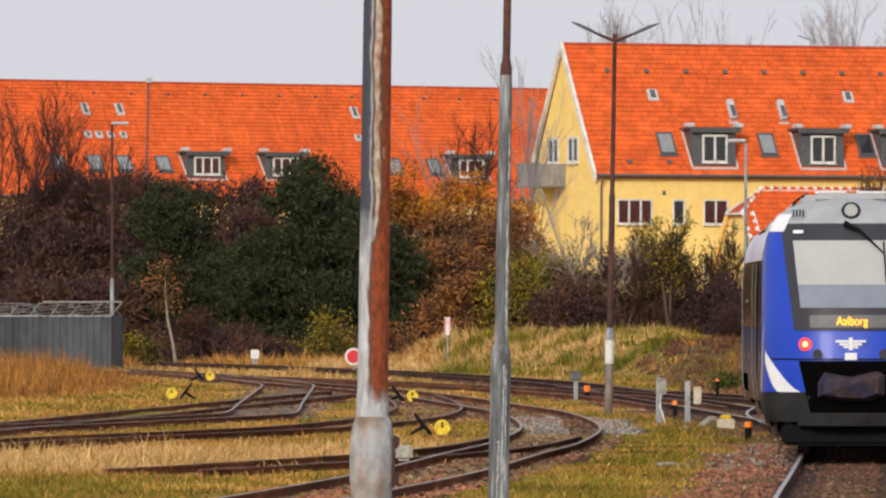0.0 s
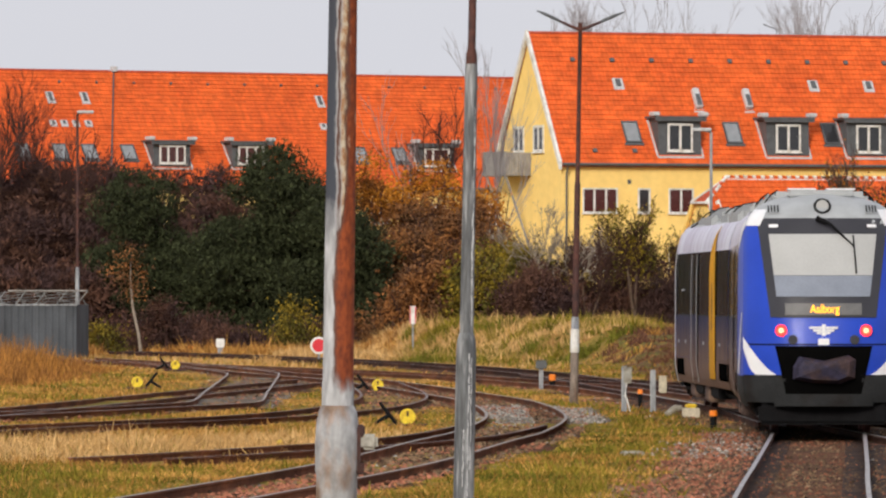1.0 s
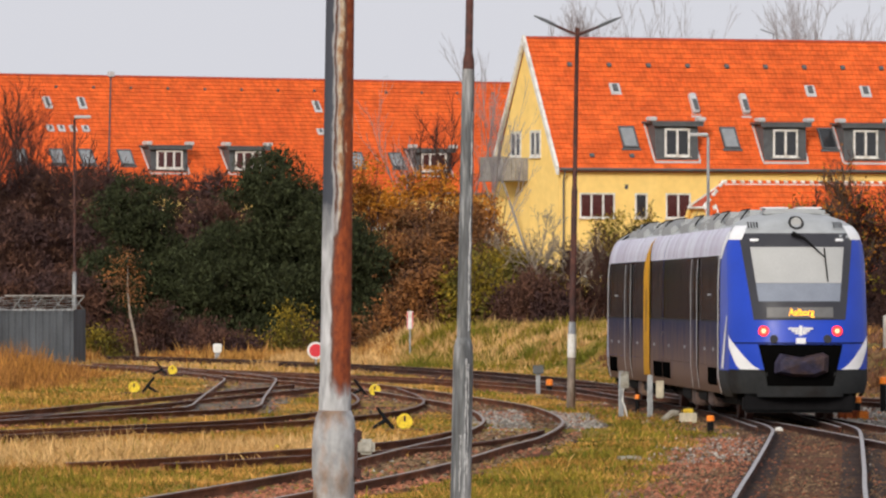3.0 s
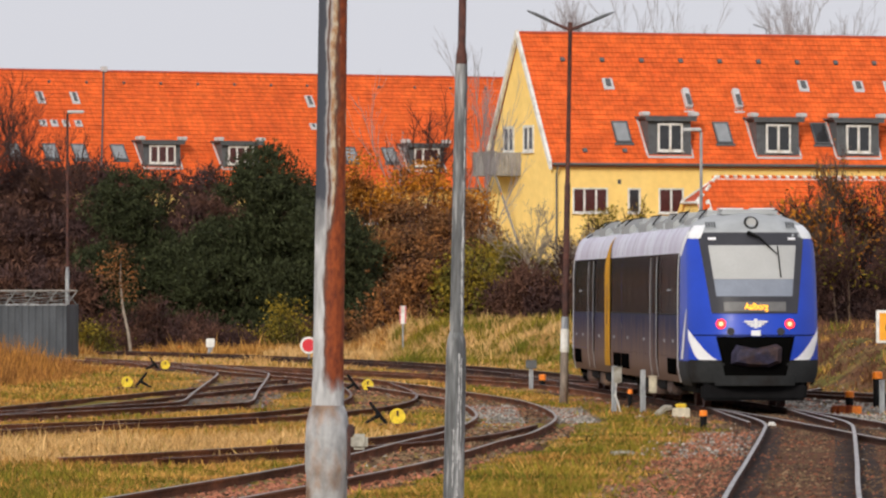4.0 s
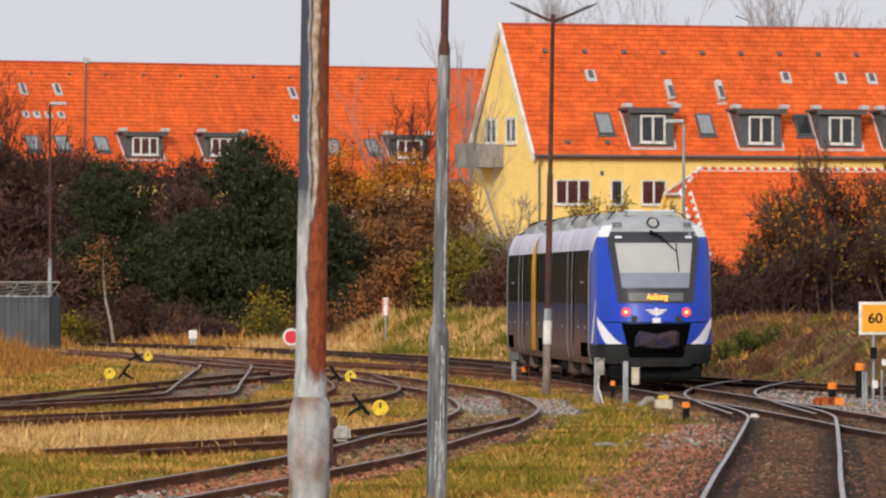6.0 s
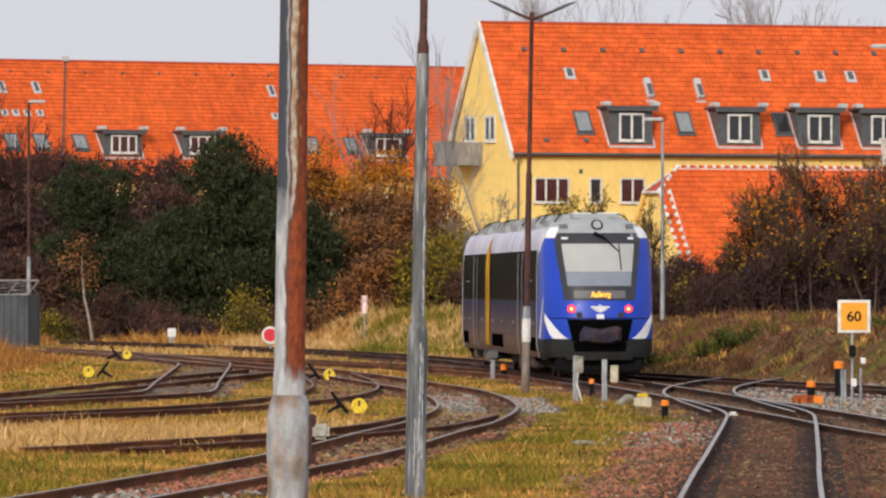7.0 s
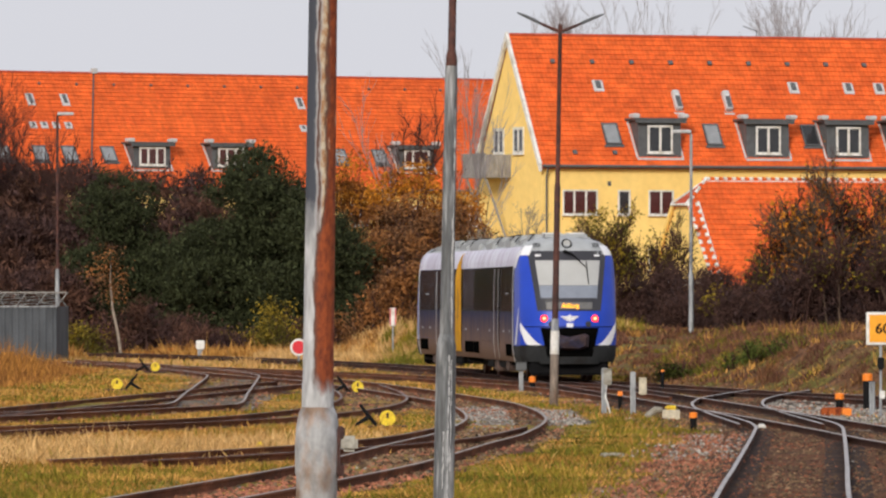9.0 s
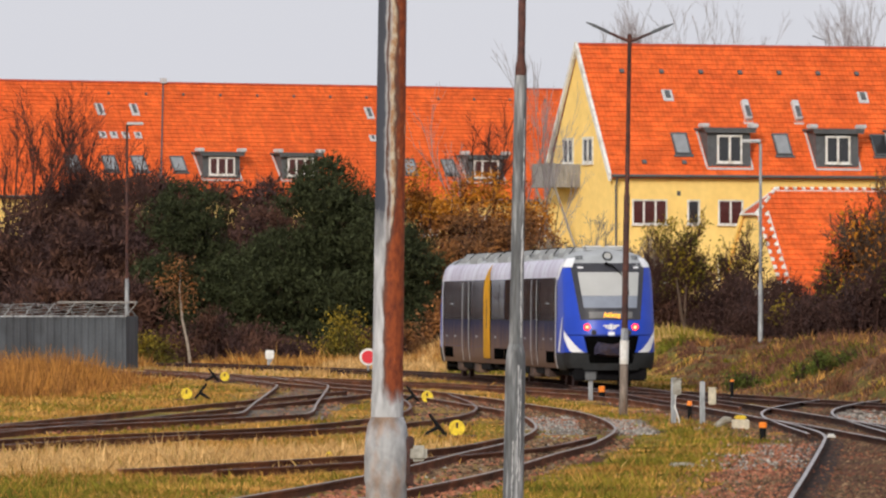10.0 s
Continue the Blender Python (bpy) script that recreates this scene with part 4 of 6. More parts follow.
def railcar(label, yellow_door, flipped):
    c = thing("railcar", label, "train", group="two coupled railcars")
    CABL = 2.0

    def corner(z):
        return nose(1, z).y

    def cab_edge(z):
        # where the blue cab ends: upright below the roof, raked forward above it
        k = max(0.0, min(1.0, (z - 3.07) / 0.48))
        return CABL - k * (CABL - corner(z) - 0.14)
    # cab shell
    rows = [(z, -nose_half(z), nose_half(z)) for z in zs(0.92, 3.42, 22)]
    cab = part("cab_front", nose_patch(rows, 0.0, 28, 0.03), "t_blue", c, "bright blue cab front", True)
    rows = [(z, -nose_half(z), nose_half(z)) for z in zs(3.42, 3.94, 12)]
    dome = part("roof_dome", nose_patch(rows, 0.004, 24, 0), "t_grey", c, "light grey roof dome", True)
    # the dome runs back over the front of the roof
    edge = [nose(-1, z, 0.004) for z in zs(3.42, 3.94, 12)] + [nose(-1 + k / 12, 3.94, 0.004) for k in range(1, 25)] + [nose(1, z, 0.004) for z in zs(3.94, 3.42, 12)[1:]]
    bm = bmesh.new()
    fore = [bm.verts.new(p) for p in edge]
    aft = [bm.verts.new((p.x, 2.75, p.z + 0.012)) for p in edge]
    for k in range(len(edge) - 1):
        bm.faces.new((fore[k], fore[k + 1], aft[k + 1], aft[k]))
    part("dome_top", bm, "t_grey", dome, "", True)
    for s in (-1, 1):
        part("cab_side", flank(s, 0.95, 3.52, corner, cab_edge, 0, 18, 6), "t_blue", c, "blue cab side", True)
        part("cab_pillar", flank(s, 3.05, 3.56, lambda z: max(corner(z), cab_edge(z) - 0.3), lambda z: cab_edge(z) + 0.02, 0.006, 8, 3), "t_white", c, "white cab shoulder", True)
        part("roof_side", flank(s, 3.11, 3.64, cab_edge, lambda z: CAR, 0.003, 8, 34), "t_roofside", c, "pale streaked roof flank", True)
        for yy in (6.0, 10.4, 14.4):
            part("panel_joint", band(s, 3.12, 3.62, yy, yy + 0.05, 0.008, None, 4, 1), "t_grey", c)
        part("window_band", band(s, 1.884, 3.106, CABL, CAR, 0.002, lambda z: CABL - 0.1, 6, 30), "t_band", c, "black glazed window band", True)
        part("side_panel", band(s, 1.02, 1.88, CABL, CAR, 0.0, None, 3, 30), "t_side", c, "dark blue side brown with dust", True)
        part("skirt", band(s, 0.50, 1.016, CABL, CAR, 0.004, None, 4, 30), "t_side", c, "brown dusty skirt", True)
        for y0, y1, z0 in ((5.0, 6.3, 0.22), (6.6, 8.9, 0.30), (9.3, 10.6, 0.18), (11.0, 13.2, 0.27)):
            part("equipment_box", boxed(min(s * 0.9, s * 1.26), max(s * 0.9, s * 1.26), y0, y1, z0, 0.52, 0.04), "t_dirt" if z0 < 0.25 else "rubber", c, "dusty underfloor equipment")
        # white sweeps at the cab corner
        part("white_sweep", nose_patch([(z, s * (0.76 + 0.57 * ((z - 0.97) / 0.66) ** 0.72), s * min(nose_half(z), 1.10 + 0.26 * ((z - 0.97) / 0.66) ** 0.6)) for z in zs(0.97, 1.61, 12)], 0.012, 6), "t_white", cab, "white curved stripe", True)
        part("white_sweep", sweep_side(s), "t_white", cab, "white curved stripe", True)
        # doors, posts and mirrors on the flank
        for y0, mat, w in ((7.4, "t_band", 1.5),):
            d = part("door", band(s, 0.62, 1.88, y0, y0 + w, 0.02, None, 6, 4), "t_side", c, "dark double door", True)
            part("door_glass", band(s, 1.89, 3.08, y0, y0 + w, 0.021, None, 6, 4), "t_band", d, "dark door glass", True)
            part("door_seam", band(s, 0.62, 3.0, y0 + w / 2 - 0.03, y0 + w / 2 + 0.03, 0.026, None, 6, 1), "rubber", d)
            for yy in (y0 - 0.14, y0 + w):
                part("door_post", band(s, 0.55, 3.06, yy, yy + 0.14, 0.035, None, 6, 1), "zinc_light", d, "grey door post")
        if yellow_door:
            part("door", flank(s, 0.66, 3.6, lambda z: 12.6 + 0.75 * max(0.0, (z - 2.95) / 0.65), lambda z: 14.2 - 0.75 * max(0.0, (z - 2.95) / 0.65), 0.024, 16, 4), "t_yellow", c, "yellow door panel tapering up the roof flank", True)
            part("door_slot", band(s, 1.6, 2.5, 13.32, 13.48, 0.032, None, 4, 1), "t_dirt", c)
        # white strip at the cab edge; on the far car it paints a reflection
        part("end_trim", band(s, 0.5, 3.12, CABL - 0.04, CABL + 0.16, 0.02, None, 8, 1), "t_white", c, "white edge strip, at the far end a painted reflection")
        for yy in (3.0, 5.2, 10.6, 15.2):
            part("grab_handle", band(s, 1.30, 1.36, yy, yy + 0.5, 0.02, None, 1, 1), "galv", c)
        for yy in (2.5, CAR - 2.35):
            # shade of the bogie cut-out, painted as a black strip on the skirt
            part("bogie_opening", band(s, 0.40, 0.98, yy, yy + 2.3, 0.012, None, 2, 3), "t_void", c, "black strip painting the shade above the bogie")
        for k in range(8):
            yy = CABL + 0.5 + k * 1.95
            part("window_frame", band(s, 1.95, 2.95, yy, yy + 0.05, 0.012, None, 4, 1), "rubber", c)
        part("rub_line", band(s, 1.86, 1.885, CABL, CAR, 0.012, None, 1, 20), "t_bumper", c)
        part("handle_mark", band(s, 2.35, 2.39, 4.0, 4.9, 0.014, None, 1, 1), "galv", c)
    # roof
    bm = bmesh.new()
    grid = []
    for y in zs(2.2, CAR, 12):
        ring = []
        for k in range(13):
            a = -1 + k / 6
            z = 3.60 + 0.33 * (1 - abs(a) ** 2.4)
            ring.append(bm.verts.new((a * 1.15, y, z)))
        grid.append(ring)
    for i in range(12):
        for k in range(12):
            bm.faces.new((grid[i][k], grid[i][k + 1], grid[i + 1][k + 1], grid[i + 1][k]))
    part("roof", bm, "t_grey", c, "grey roof", True)
    for y0, y1, w in ((2.9, 5.6, 0.8), (6.3, 9.2, 0.9), (9.9, 12.6, 0.82), (13.3, 16.6, 0.9)):
        e = part("roof_unit", boxed(-w, w, y0, y1, 3.70, 3.985, 0.08), "t_grey", c, "grey roof equipment with curved guards")
        for s in (-1, 1):
            bm = bmesh.new()
            tube(bm, [(s * (w + 0.12), y0 - 0.15, 3.78), (s * (w + 0.02), y0 - 0.02, 3.92), (s * (w - 0.1), y0 + 0.3, 4.0), (s * (w - 0.12), y1 - 0.2, 4.0)], [0.015] * 4, 6)
            part("guard_rail", bm, "rubber", e)
            part("side_fairing", boxed(min(s * (w + 0.02), s * (w + 0.2)), max(s * (w + 0.02), s * (w + 0.2)), y0 + 0.4, y1 - 0.3, 3.6, 3.84, 0.05), "t_grey", e)
    part("front_unit", boxed(-0.55, 0.55, 1.75, 2.7, 3.86, 3.99, 0.04), "t_grey", dome, "flat grey roof box")
    for x in (-0.32, 0.32):
        part("front_unit_lid", boxed(x - 0.24, x + 0.24, 1.8, 2.6, 3.993, 4.02, 0.01), "t_white", dome)
    # dome fittings: lamp ring, grilles
    z = 3.72
    p = nose(0, z)
    bm = bmesh.new()
    ring = [(0.125 * math.cos(a), nose(0, z + 0.11 * math.sin(a)).y - 0.03, z + 0.11 * math.sin(a)) for a in np.linspace(0, 2 * math.pi, 25)]
    tube(bm, ring, [0.022] * 25, 6, False)
    part("lamp_ring", bm, "t_bumper", dome, "round headlamp ring")
    part("headlamp", disc_y(bmesh.new(), 0, p.y - 0.06, z, 0.10, 0.05), "t_glass", dome, "unlit round headlamp")
    for s in (-1, 1):
        g = part("grille", nose_patch([(zz, s * 0.80 - 0.10, s * 0.80 + 0.10) for zz in zs(3.60, 3.75, 3)], 0.03, 3), "t_grey", dome)
        for k in range(4):
            x = s * 0.80 - 0.075 + 0.05 * k
            part("slot", nose_patch([(zz, x - 0.013, x + 0.013) for zz in zs(3.62, 3.735, 2)], 0.045, 1), "rubber", g)
        part("white_shoulder", nose_patch([(zz, s * (1.02 - 0.12 * (zz - 3.40) / 0.27), s * nose_half(zz)) for zz in zs(3.40, 3.67, 5)], 0.022, 4), "t_white", dome, "white painted shoulder", True)
    # windscreen
    rows = [(z, -(0.86 + 0.21 * (z - 1.9) / 1.6), 0.86 + 0.21 * (z - 1.9) / 1.6) for z in zs(1.90, 3.52, 14)]
    scr = part("screen_surround", nose_patch(rows, 0.012, 14), "t_frame", c, "black windscreen surround", True)
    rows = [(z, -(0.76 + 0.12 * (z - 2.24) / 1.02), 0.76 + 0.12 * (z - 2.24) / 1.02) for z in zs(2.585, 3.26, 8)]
    part("windscreen", nose_patch(rows, 0.028, 12), "t_glass", scr, "windscreen with a pale sky reflection painted in", True)
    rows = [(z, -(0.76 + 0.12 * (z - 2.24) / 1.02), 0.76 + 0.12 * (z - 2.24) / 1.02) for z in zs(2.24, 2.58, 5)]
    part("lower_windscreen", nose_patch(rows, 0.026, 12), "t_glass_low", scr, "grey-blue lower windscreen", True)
    for s in (-1, 1):
        n_ = part("number_plate", nose_patch([(z, s * 0.80 - 0.075, s * 0.80 + 0.075) for z in zs(3.37, 3.42, 2)], 0.03, 3), "t_white", scr, "small white number bar")
    disp = part("display", nose_patch([(z, -0.62, 0.62) for z in zs(1.94, 2.13, 3)], 0.028, 10), "t_display", scr, "dark destination display")
    y = nose(0, 2.035).y - 0.055
    letters("Aalborg", 0.20, "t_amber", disp, Matrix.Translation((0.02, y, 2.035)) @ Matrix.Rotation(math.pi / 2, 4, "X") @ Matrix.Diagonal((0.74, 0.95, 1, 1)), 0.006)
    # wiper
    bm = bmesh.new()
    a = nose(-0.08, 3.52, 0.07)
    tube(bm, [a, nose(0.10, 3.42, 0.09), nose(0.40, 3.05, 0.07)], [0.05, 0.028, 0.010], 6)
    tube(bm, [nose(0.385, 3.24, 0.05), nose(0.415, 2.62, 0.05)], [0.014, 0.014], 5)
    part("wiper", bm, "rubber", scr, "black windscreen wiper")
    # lamps
    for s in (-1, 1):
        p = nose(s * 0.688 / 1.36, 1.69)
        t = part("tail_lamp", disc_y(bmesh.new(), s * 0.688, p.y - 0.03, 1.69, 0.095, 0.06), "t_tail", cab, "lit red tail lamp")
        part("lamp_core", disc_y(bmesh.new(), s * 0.688, p.y - 0.036, 1.69, 0.045, 0.02), "t_tail_core", t)
        p = nose(s * 0.5 / 1.36, 1.54)
        part("headlamp", disc_y(bmesh.new(), s * 0.50, p.y - 0.02, 1.54, 0.078, 0.05), "t_frame", cab, "dark unlit headlamp")
    # emblem: plain winged shape
    em = tagged(new("emblem"), "white winged emblem")
    em.parent = cab
    y = nose(0, 1.7).y - 0.03
    for s in (-1, 1):
        for k, (w, zz) in enumerate(((0.23, 1.735), (0.17, 1.69), (0.11, 1.648))):
            bm = bmesh.new()
            box(bm, min(s * 0.035, s * w), max(s * 0.035, s * w), y, y + 0.03, zz - 0.018, zz + 0.018)
            part("wing_bar", bm, "t_white", em)
    part("crest", boxed(-0.03, 0.03, y - 0.002, y + 0.03, 1.60, 1.79), "t_white", em)
    part("number_bar", boxed(-0.09, 0.09, nose(0, 1.5).y - 0.03, y + 0.03, 1.455, 1.56), "t_white", cab, "white number bar")
    # coupler mouth: a panel on the nose paints its inner shade black
    mouth = part("coupler_recess", nose_patch([(z, -(0.60 + 0.19 * (z - 0.62) / 0.82), 0.60 + 0.19 * (z - 0.62) / 0.82) for z in zs(0.62, 1.44, 8)], 0.018, 12), "t_void", c, "coupler recess with its shade painted black", True)
    bm = bmesh.new()
    y = nose(0, 1.0).y
    ring0 = [(-0.50, 1.10), (-0.40, 1.27), (0.0, 1.20), (0.40, 1.29), (0.52, 1.22), (0.50, 0.92), (0.26, 0.82), (-0.2, 0.84), (-0.50, 0.90)]
    a = [bm.verts.new((x, y - 0.03, z)) for x, z in ring0]
    b = [bm.verts.new((x * 0.8, y - 0.22, 1.07 + (z - 1.07) * 0.75)) for x, z in ring0]
    tip = bm.verts.new((0.05, y - 0.30, 1.10))
    for i in range(len(a)):
        k = (i + 1) % len(a)
        bm.faces.new((a[i], a[k], b[k], b[i]))
        bm.faces.new((b[i], b[k], tip))
    bm.faces.new(a)
    part("coupler_cover", bm, "t_cover", mouth, "dusty folded coupler cover")
    part("lower_seam", nose_patch([(z, -1.24, 1.24) for z in zs(1.452, 1.475, 1)], 0.010, 24), "rubber", cab, "dark joint under the lamps")
    # apron
    for s in (-1, 1):
        part("apron", nose_patch([(z, s * 0.62, s * nose_half(z)) for z in zs(0.52, 0.97, 6)], 0.016, 8), "t_bumper", c, "dark grey apron", True)
        part("apron_side", flank(s, 0.45, 0.95, corner, lambda z: CABL, 0.004, 5, 5), "t_bumper", c, "dark grey apron", True)
    part("apron", nose_patch([(z, -0.80, 0.80) for z in zs(0.46, 0.66, 4)], 0.03, 12), "t_bumper", c, "dark grey apron", True)
    part("rail_guard", boxed(-1.05, 1.05, 0.35, 0.7, 0.16, 0.5, 0.05), "rubber", c, "black rail guard")
    part("underframe", boxed(-1.12, 1.12, 0.9, CAR - 0.3, 0.30, 0.95, 0.05), "rubber", c, "black underframe equipment")
    # bogies
    for yc in (3.6, CAR - 1.2):
        b = tagged(new("bogie"), "dark dusty bogie")
        b.parent = c
        for s in (-1, 1):
            part("side_frame", boxed(min(s * 0.95, s * 1.12), max(s * 0.95, s * 1.12), yc - 1.5, yc + 1.5, 0.38, 0.66, 0.06), "t_dirt", b)
        for dy in (-0.95, 0.95):
            if yc > 10 and dy > 0:
                continue
            w = tagged(new("wheelset"), "dark steel wheels on one axle")
            w.parent = c
            w.location = (0, yc + dy, 0.41)
            WHEELS.append((w, yc + dy, flipped))
            for s in (-1, 1):
                bm = bmesh.new()
                tube(bm, [(s * 0.69, 0, 0), (s * 0.6885, 0, 0), (s * 0.72, 0, 0), (s * 0.82, 0, 0), (s * 0.825, 0, 0)], [0.435, 0.435, 0.41, 0.41, 0.30], 28)
                part("wheel", bm, "dark_rust", w)
            bm = bmesh.new()
            tube(bm, [(-0.69, 0, 0), (0.69, 0, 0)], [0.08, 0.08], 10)
            part("axle", bm, "rubber", w)
    # end wall and bellows at the joint
    bm = bmesh.new()
    ring = [(x * w, z) for z, w in PROFILE for x in (1,)] + [(-w, z) for z, w in reversed(PROFILE)]
    bm.faces.new([bm.verts.new((x * 0.94, CAR - 0.25, 0.6 + (z - 0.6) * 0.93)) for x, z in ring[:-1]])
    part("end_wall", bm, "rubber", c)
    part("bellows", boxed(-1.15, 1.15, CAR - 0.3, CAR + 0.05, 0.6, 3.3, 0.05), "rubber", c, "black rubber gangway bellows")
    return c


def sweep_side(s):
    """The white stripe's narrow continuation up the cab side."""
    bm = bmesh.new()
    grid = []
    for k in range(11):
        t = k / 10
        z = 0.98 + 1.0 * t
        y0 = nose(1, z).y + 0.06 + 0.5 * (1 - t)
        grid.append([bm.verts.new((s * (flank_x(y0 + d, z) + 0.008), y0 + d, z)) for d in (0.0, 0.30 * (1 - t) + 0.05)])
    for i in range(10):
        bm.faces.new((grid[i][0], grid[i][1], grid[i + 1][1], grid[i + 1][0]))
    return bm


train_rear = railcar("blue railcar with lit red tail lamps and amber display", False, False)
train_front = railcar("second railcar with dark windows and a yellow door", True, True)

# ---------------------------------------------------------------- small things of the yard
def ground_at(x, y):
    return float(ground_z(np.array([x]), np.array([y]))[0])


def switch_lever(x, y, r, side):
    g = ground_at(x, y)
    t = thing("switch_lever", "hand point lever with a round yellow disc weight", "switch lever", pose(x, y, g), "hand levers beside the points")
    part("base_plate", boxed(-0.35, 0.35, -0.25, 0.25, -0.02, 0.06, 0.01), "dark_rust", t)
    bm = bmesh.new()
    tube(bm, [(0, 0, 0.04), (0, 0, r + 0.04)], [0.03, 0.03], 8)
    part("stand", bm, "black", t)
    d = part("disc", disc_y(bmesh.new(), 0, -0.05, r + 0.05, r, 0.07, 28), "yellow", t, "round yellow disc")
    part("hub", disc_y(bmesh.new(), 0, -0.07, r + 0.05, r * 0.28, 0.02, 16), "yellow", d)
    part("bracket", boxed(-0.02, 0.02, -0.075, -0.052, r + 0.05, r * 1.7 + 0.05), "dark_rust", d)
    bm = bmesh.new()
    tube(bm, [(side * 0.2, 0.1, 0.05), (side * 0.34, 0.1, 0.22), (side * 0.52, 0.1, 0.46)], [0.035, 0.04, 0.028], 8)
    tube(bm, [(side * 0.34, 0.1, 0.22), (side * 0.62, 0.1, 0.05)], [0.045, 0.03], 8)
    part("lever_arm", bm, "black", t, "dark iron lever arm")


switch_lever(-1.15, 135.6, 0.146, -1)
switch_lever(-2.32, 185.0, 0.145, -1)
switch_lever(-8.65, 191.0, 0.147, 1)
switch_lever(-9.30, 232.0, 0.145, -1)


def stop_disc():
    g = ground_at(-5.45, 265)
    t = thing("stop_signal", "round red stop disc with a white rim on a post", "signal", pose(-5.45, 265, g))
    bm = bmesh.new()
    tube(bm, [(0, 0, -0.05), (0, 0, 0.6)], [0.035, 0.035], 8)
    part("post", bm, "galv", t)
    d = part("rim", disc_y(bmesh.new(), 0, -0.06, 0.6, 0.31, 0.04, 32), "white", t)
    part("disc", disc_y(bmesh.new(), 0, -0.075, 0.6, 0.235, 0.012, 32), "red", d)


def dwarf_signal():
    t = thing("dwarf_signal", "low white signal box on a short grey post", "signal", pose(-9.95, 293, ground_at(-9.95, 293)))
    part("post", boxed(-0.1, 0.1, -0.08, 0.08, -0.05, 0.36, 0.01), "galv", t)
    part("housing", boxed(-0.17, 0.17, -0.12, 0.12, 0.363, 0.72, 0.03), "white", t)


def marker_post():
    t = thing("marker_post", "narrow white marker board with red edges on a thin post", "marker", pose(-2.25, 290, ground_at(-2.25, 290)))
    h = 1.5 - ground_at(-2.25, 290)
    bm = bmesh.new()
    tube(bm, [(0, 0, -0.05), (0, 0, h)], [0.035, 0.03], 8)
    part("post", bm, "galv", t)
    b = part("board", boxed(-0.13, 0.13, -0.06, -0.036, h - 0.35, h + 0.35, 0.005), "white", t)
    for x in (-0.1, 0.1):
        part("red_edge", boxed(x - 0.02, x + 0.02, -0.066, -0.061, h - 0.33, h + 0.33), "red", b)


def box_post(x, y, h, bx, bz, bw, bh, mat, label, cable=False):
    g = ground_at(x, y)
    t = thing("equipment_post", label, "post", pose(x, y, g))
    bm = bmesh.new()
    box(bm, -0.055, 0.055, -0.04, 0.04, -0.05, h, 0.012)
    part("post", bm, "galv", t)
    b = part("box", boxed(bx - bw / 2, bx + bw / 2, -0.12, -0.042, bz, bz + bh, 0.02), mat, t, "weathered equipment box")
    part("lid", boxed(bx - bw / 2 - 0.01, bx + bw / 2 + 0.01, -0.13, -0.03, bz + bh + 0.002, bz + bh + 0.025, 0.005), mat, b)
    if cable:
        bm = bmesh.new()
        tube(bm, [(bx - 0.02, -0.08, bz), (bx - 0.05, -0.08, bz * 0.6), (bx, -0.09, 0.25), (bx + 0.06, -0.09, 0.0)], [0.018] * 4, 6)
        part("cable", bm, "white", t, "pale hanging cable")


def bollard(x, y, h, w, band, label, foot=True):
    g = ground_at(x, y)
    t = thing("bollard", label, "bollard", pose(x, y, g))
    part("body", lathe_z(bmesh.new(), [(w * 0.42, -0.04), (w * 0.45, 0.0), (w * 0.5, h - band - 0.003)], 12), "black", t, "", True)
    part("cap", lathe_z(bmesh.new(), [(w * 0.56, h - band), (w * 0.56, h - 0.02), (w * 0.4, h)], 12), "orange", t, "orange reflective cap", True)


stop_disc()
dwarf_signal()
marker_post()
box_post(3.19, 152.0, 0.98, 0.07, 0.62, 0.17, 0.32, "grey_box", "grey steel post with a grey box and loose cable", True)
box_post(3.77, 151.4, 0.9, 0.2, 0.42, 0.16, 0.33, "beige", "grey steel post with a beige box")
box_post(1.83, 188.7, 0.62, 0.0, 0.52, 0.28, 0.2, "zinc", "short grey post with a twin dark box")
bollard(4.36, 131.6, 0.36, 0.13, 0.1, "small black bollard with an orange cap")
bollard(2.2, 196.0, 0.34, 0.16, 0.16, "small black bollard with an orange cap")
bollard(3.66, 158.0, 0.42, 0.10, 0.1, "small black bollard with an orange cap")
bollard(-11.4, 300.0, 0.35, 0.22, 0.18, "small black bollard with an orange cap")
bollard(8.1, 152.8, 0.46, 0.17, 0.13, "black bollard with an orange cap beside the points")
bollard(9.13, 160.7, 0.78, 0.2, 0.16, "tall black bollard with an orange band")


def point_motor():
    t = thing("point_machine", "beige point machine box with a yellow lid", "point machine", pose(4.36, 145.0, ground_at(4.36, 145)))
    part("housing", boxed(-0.17, 0.17, -0.2, 0.2, -0.02, 0.2, 0.015), "beige", t)
    part("lid", boxed(-0.12, 0.12, -0.16, 0.16, 0.203, 0.28, 0.03), "yellow", t, "yellow lid")
    bm = bmesh.new()
    tube(bm, [(-0.5, 0, 0.05), (-0.3, 0, 0.2), (-0.18, 0, 0.2)], [0.06, 0.07, 0.05], 8)
    part("elbow", bm, "grey_box", t)
    t = thing("point_machine", "low orange point machine cover", "point machine", pose(7.9, 150.5, ground_at(7.9, 150.5)))
    part("cover", boxed(-0.3, 0.3, -0.25, 0.25, 0.0, 0.21, 0.03), "rust", t)
    part("end_cap", boxed(0.12, 0.31, -0.26, -0.252, 0.02, 0.2, 0.002), "orange", t, "orange end cap")


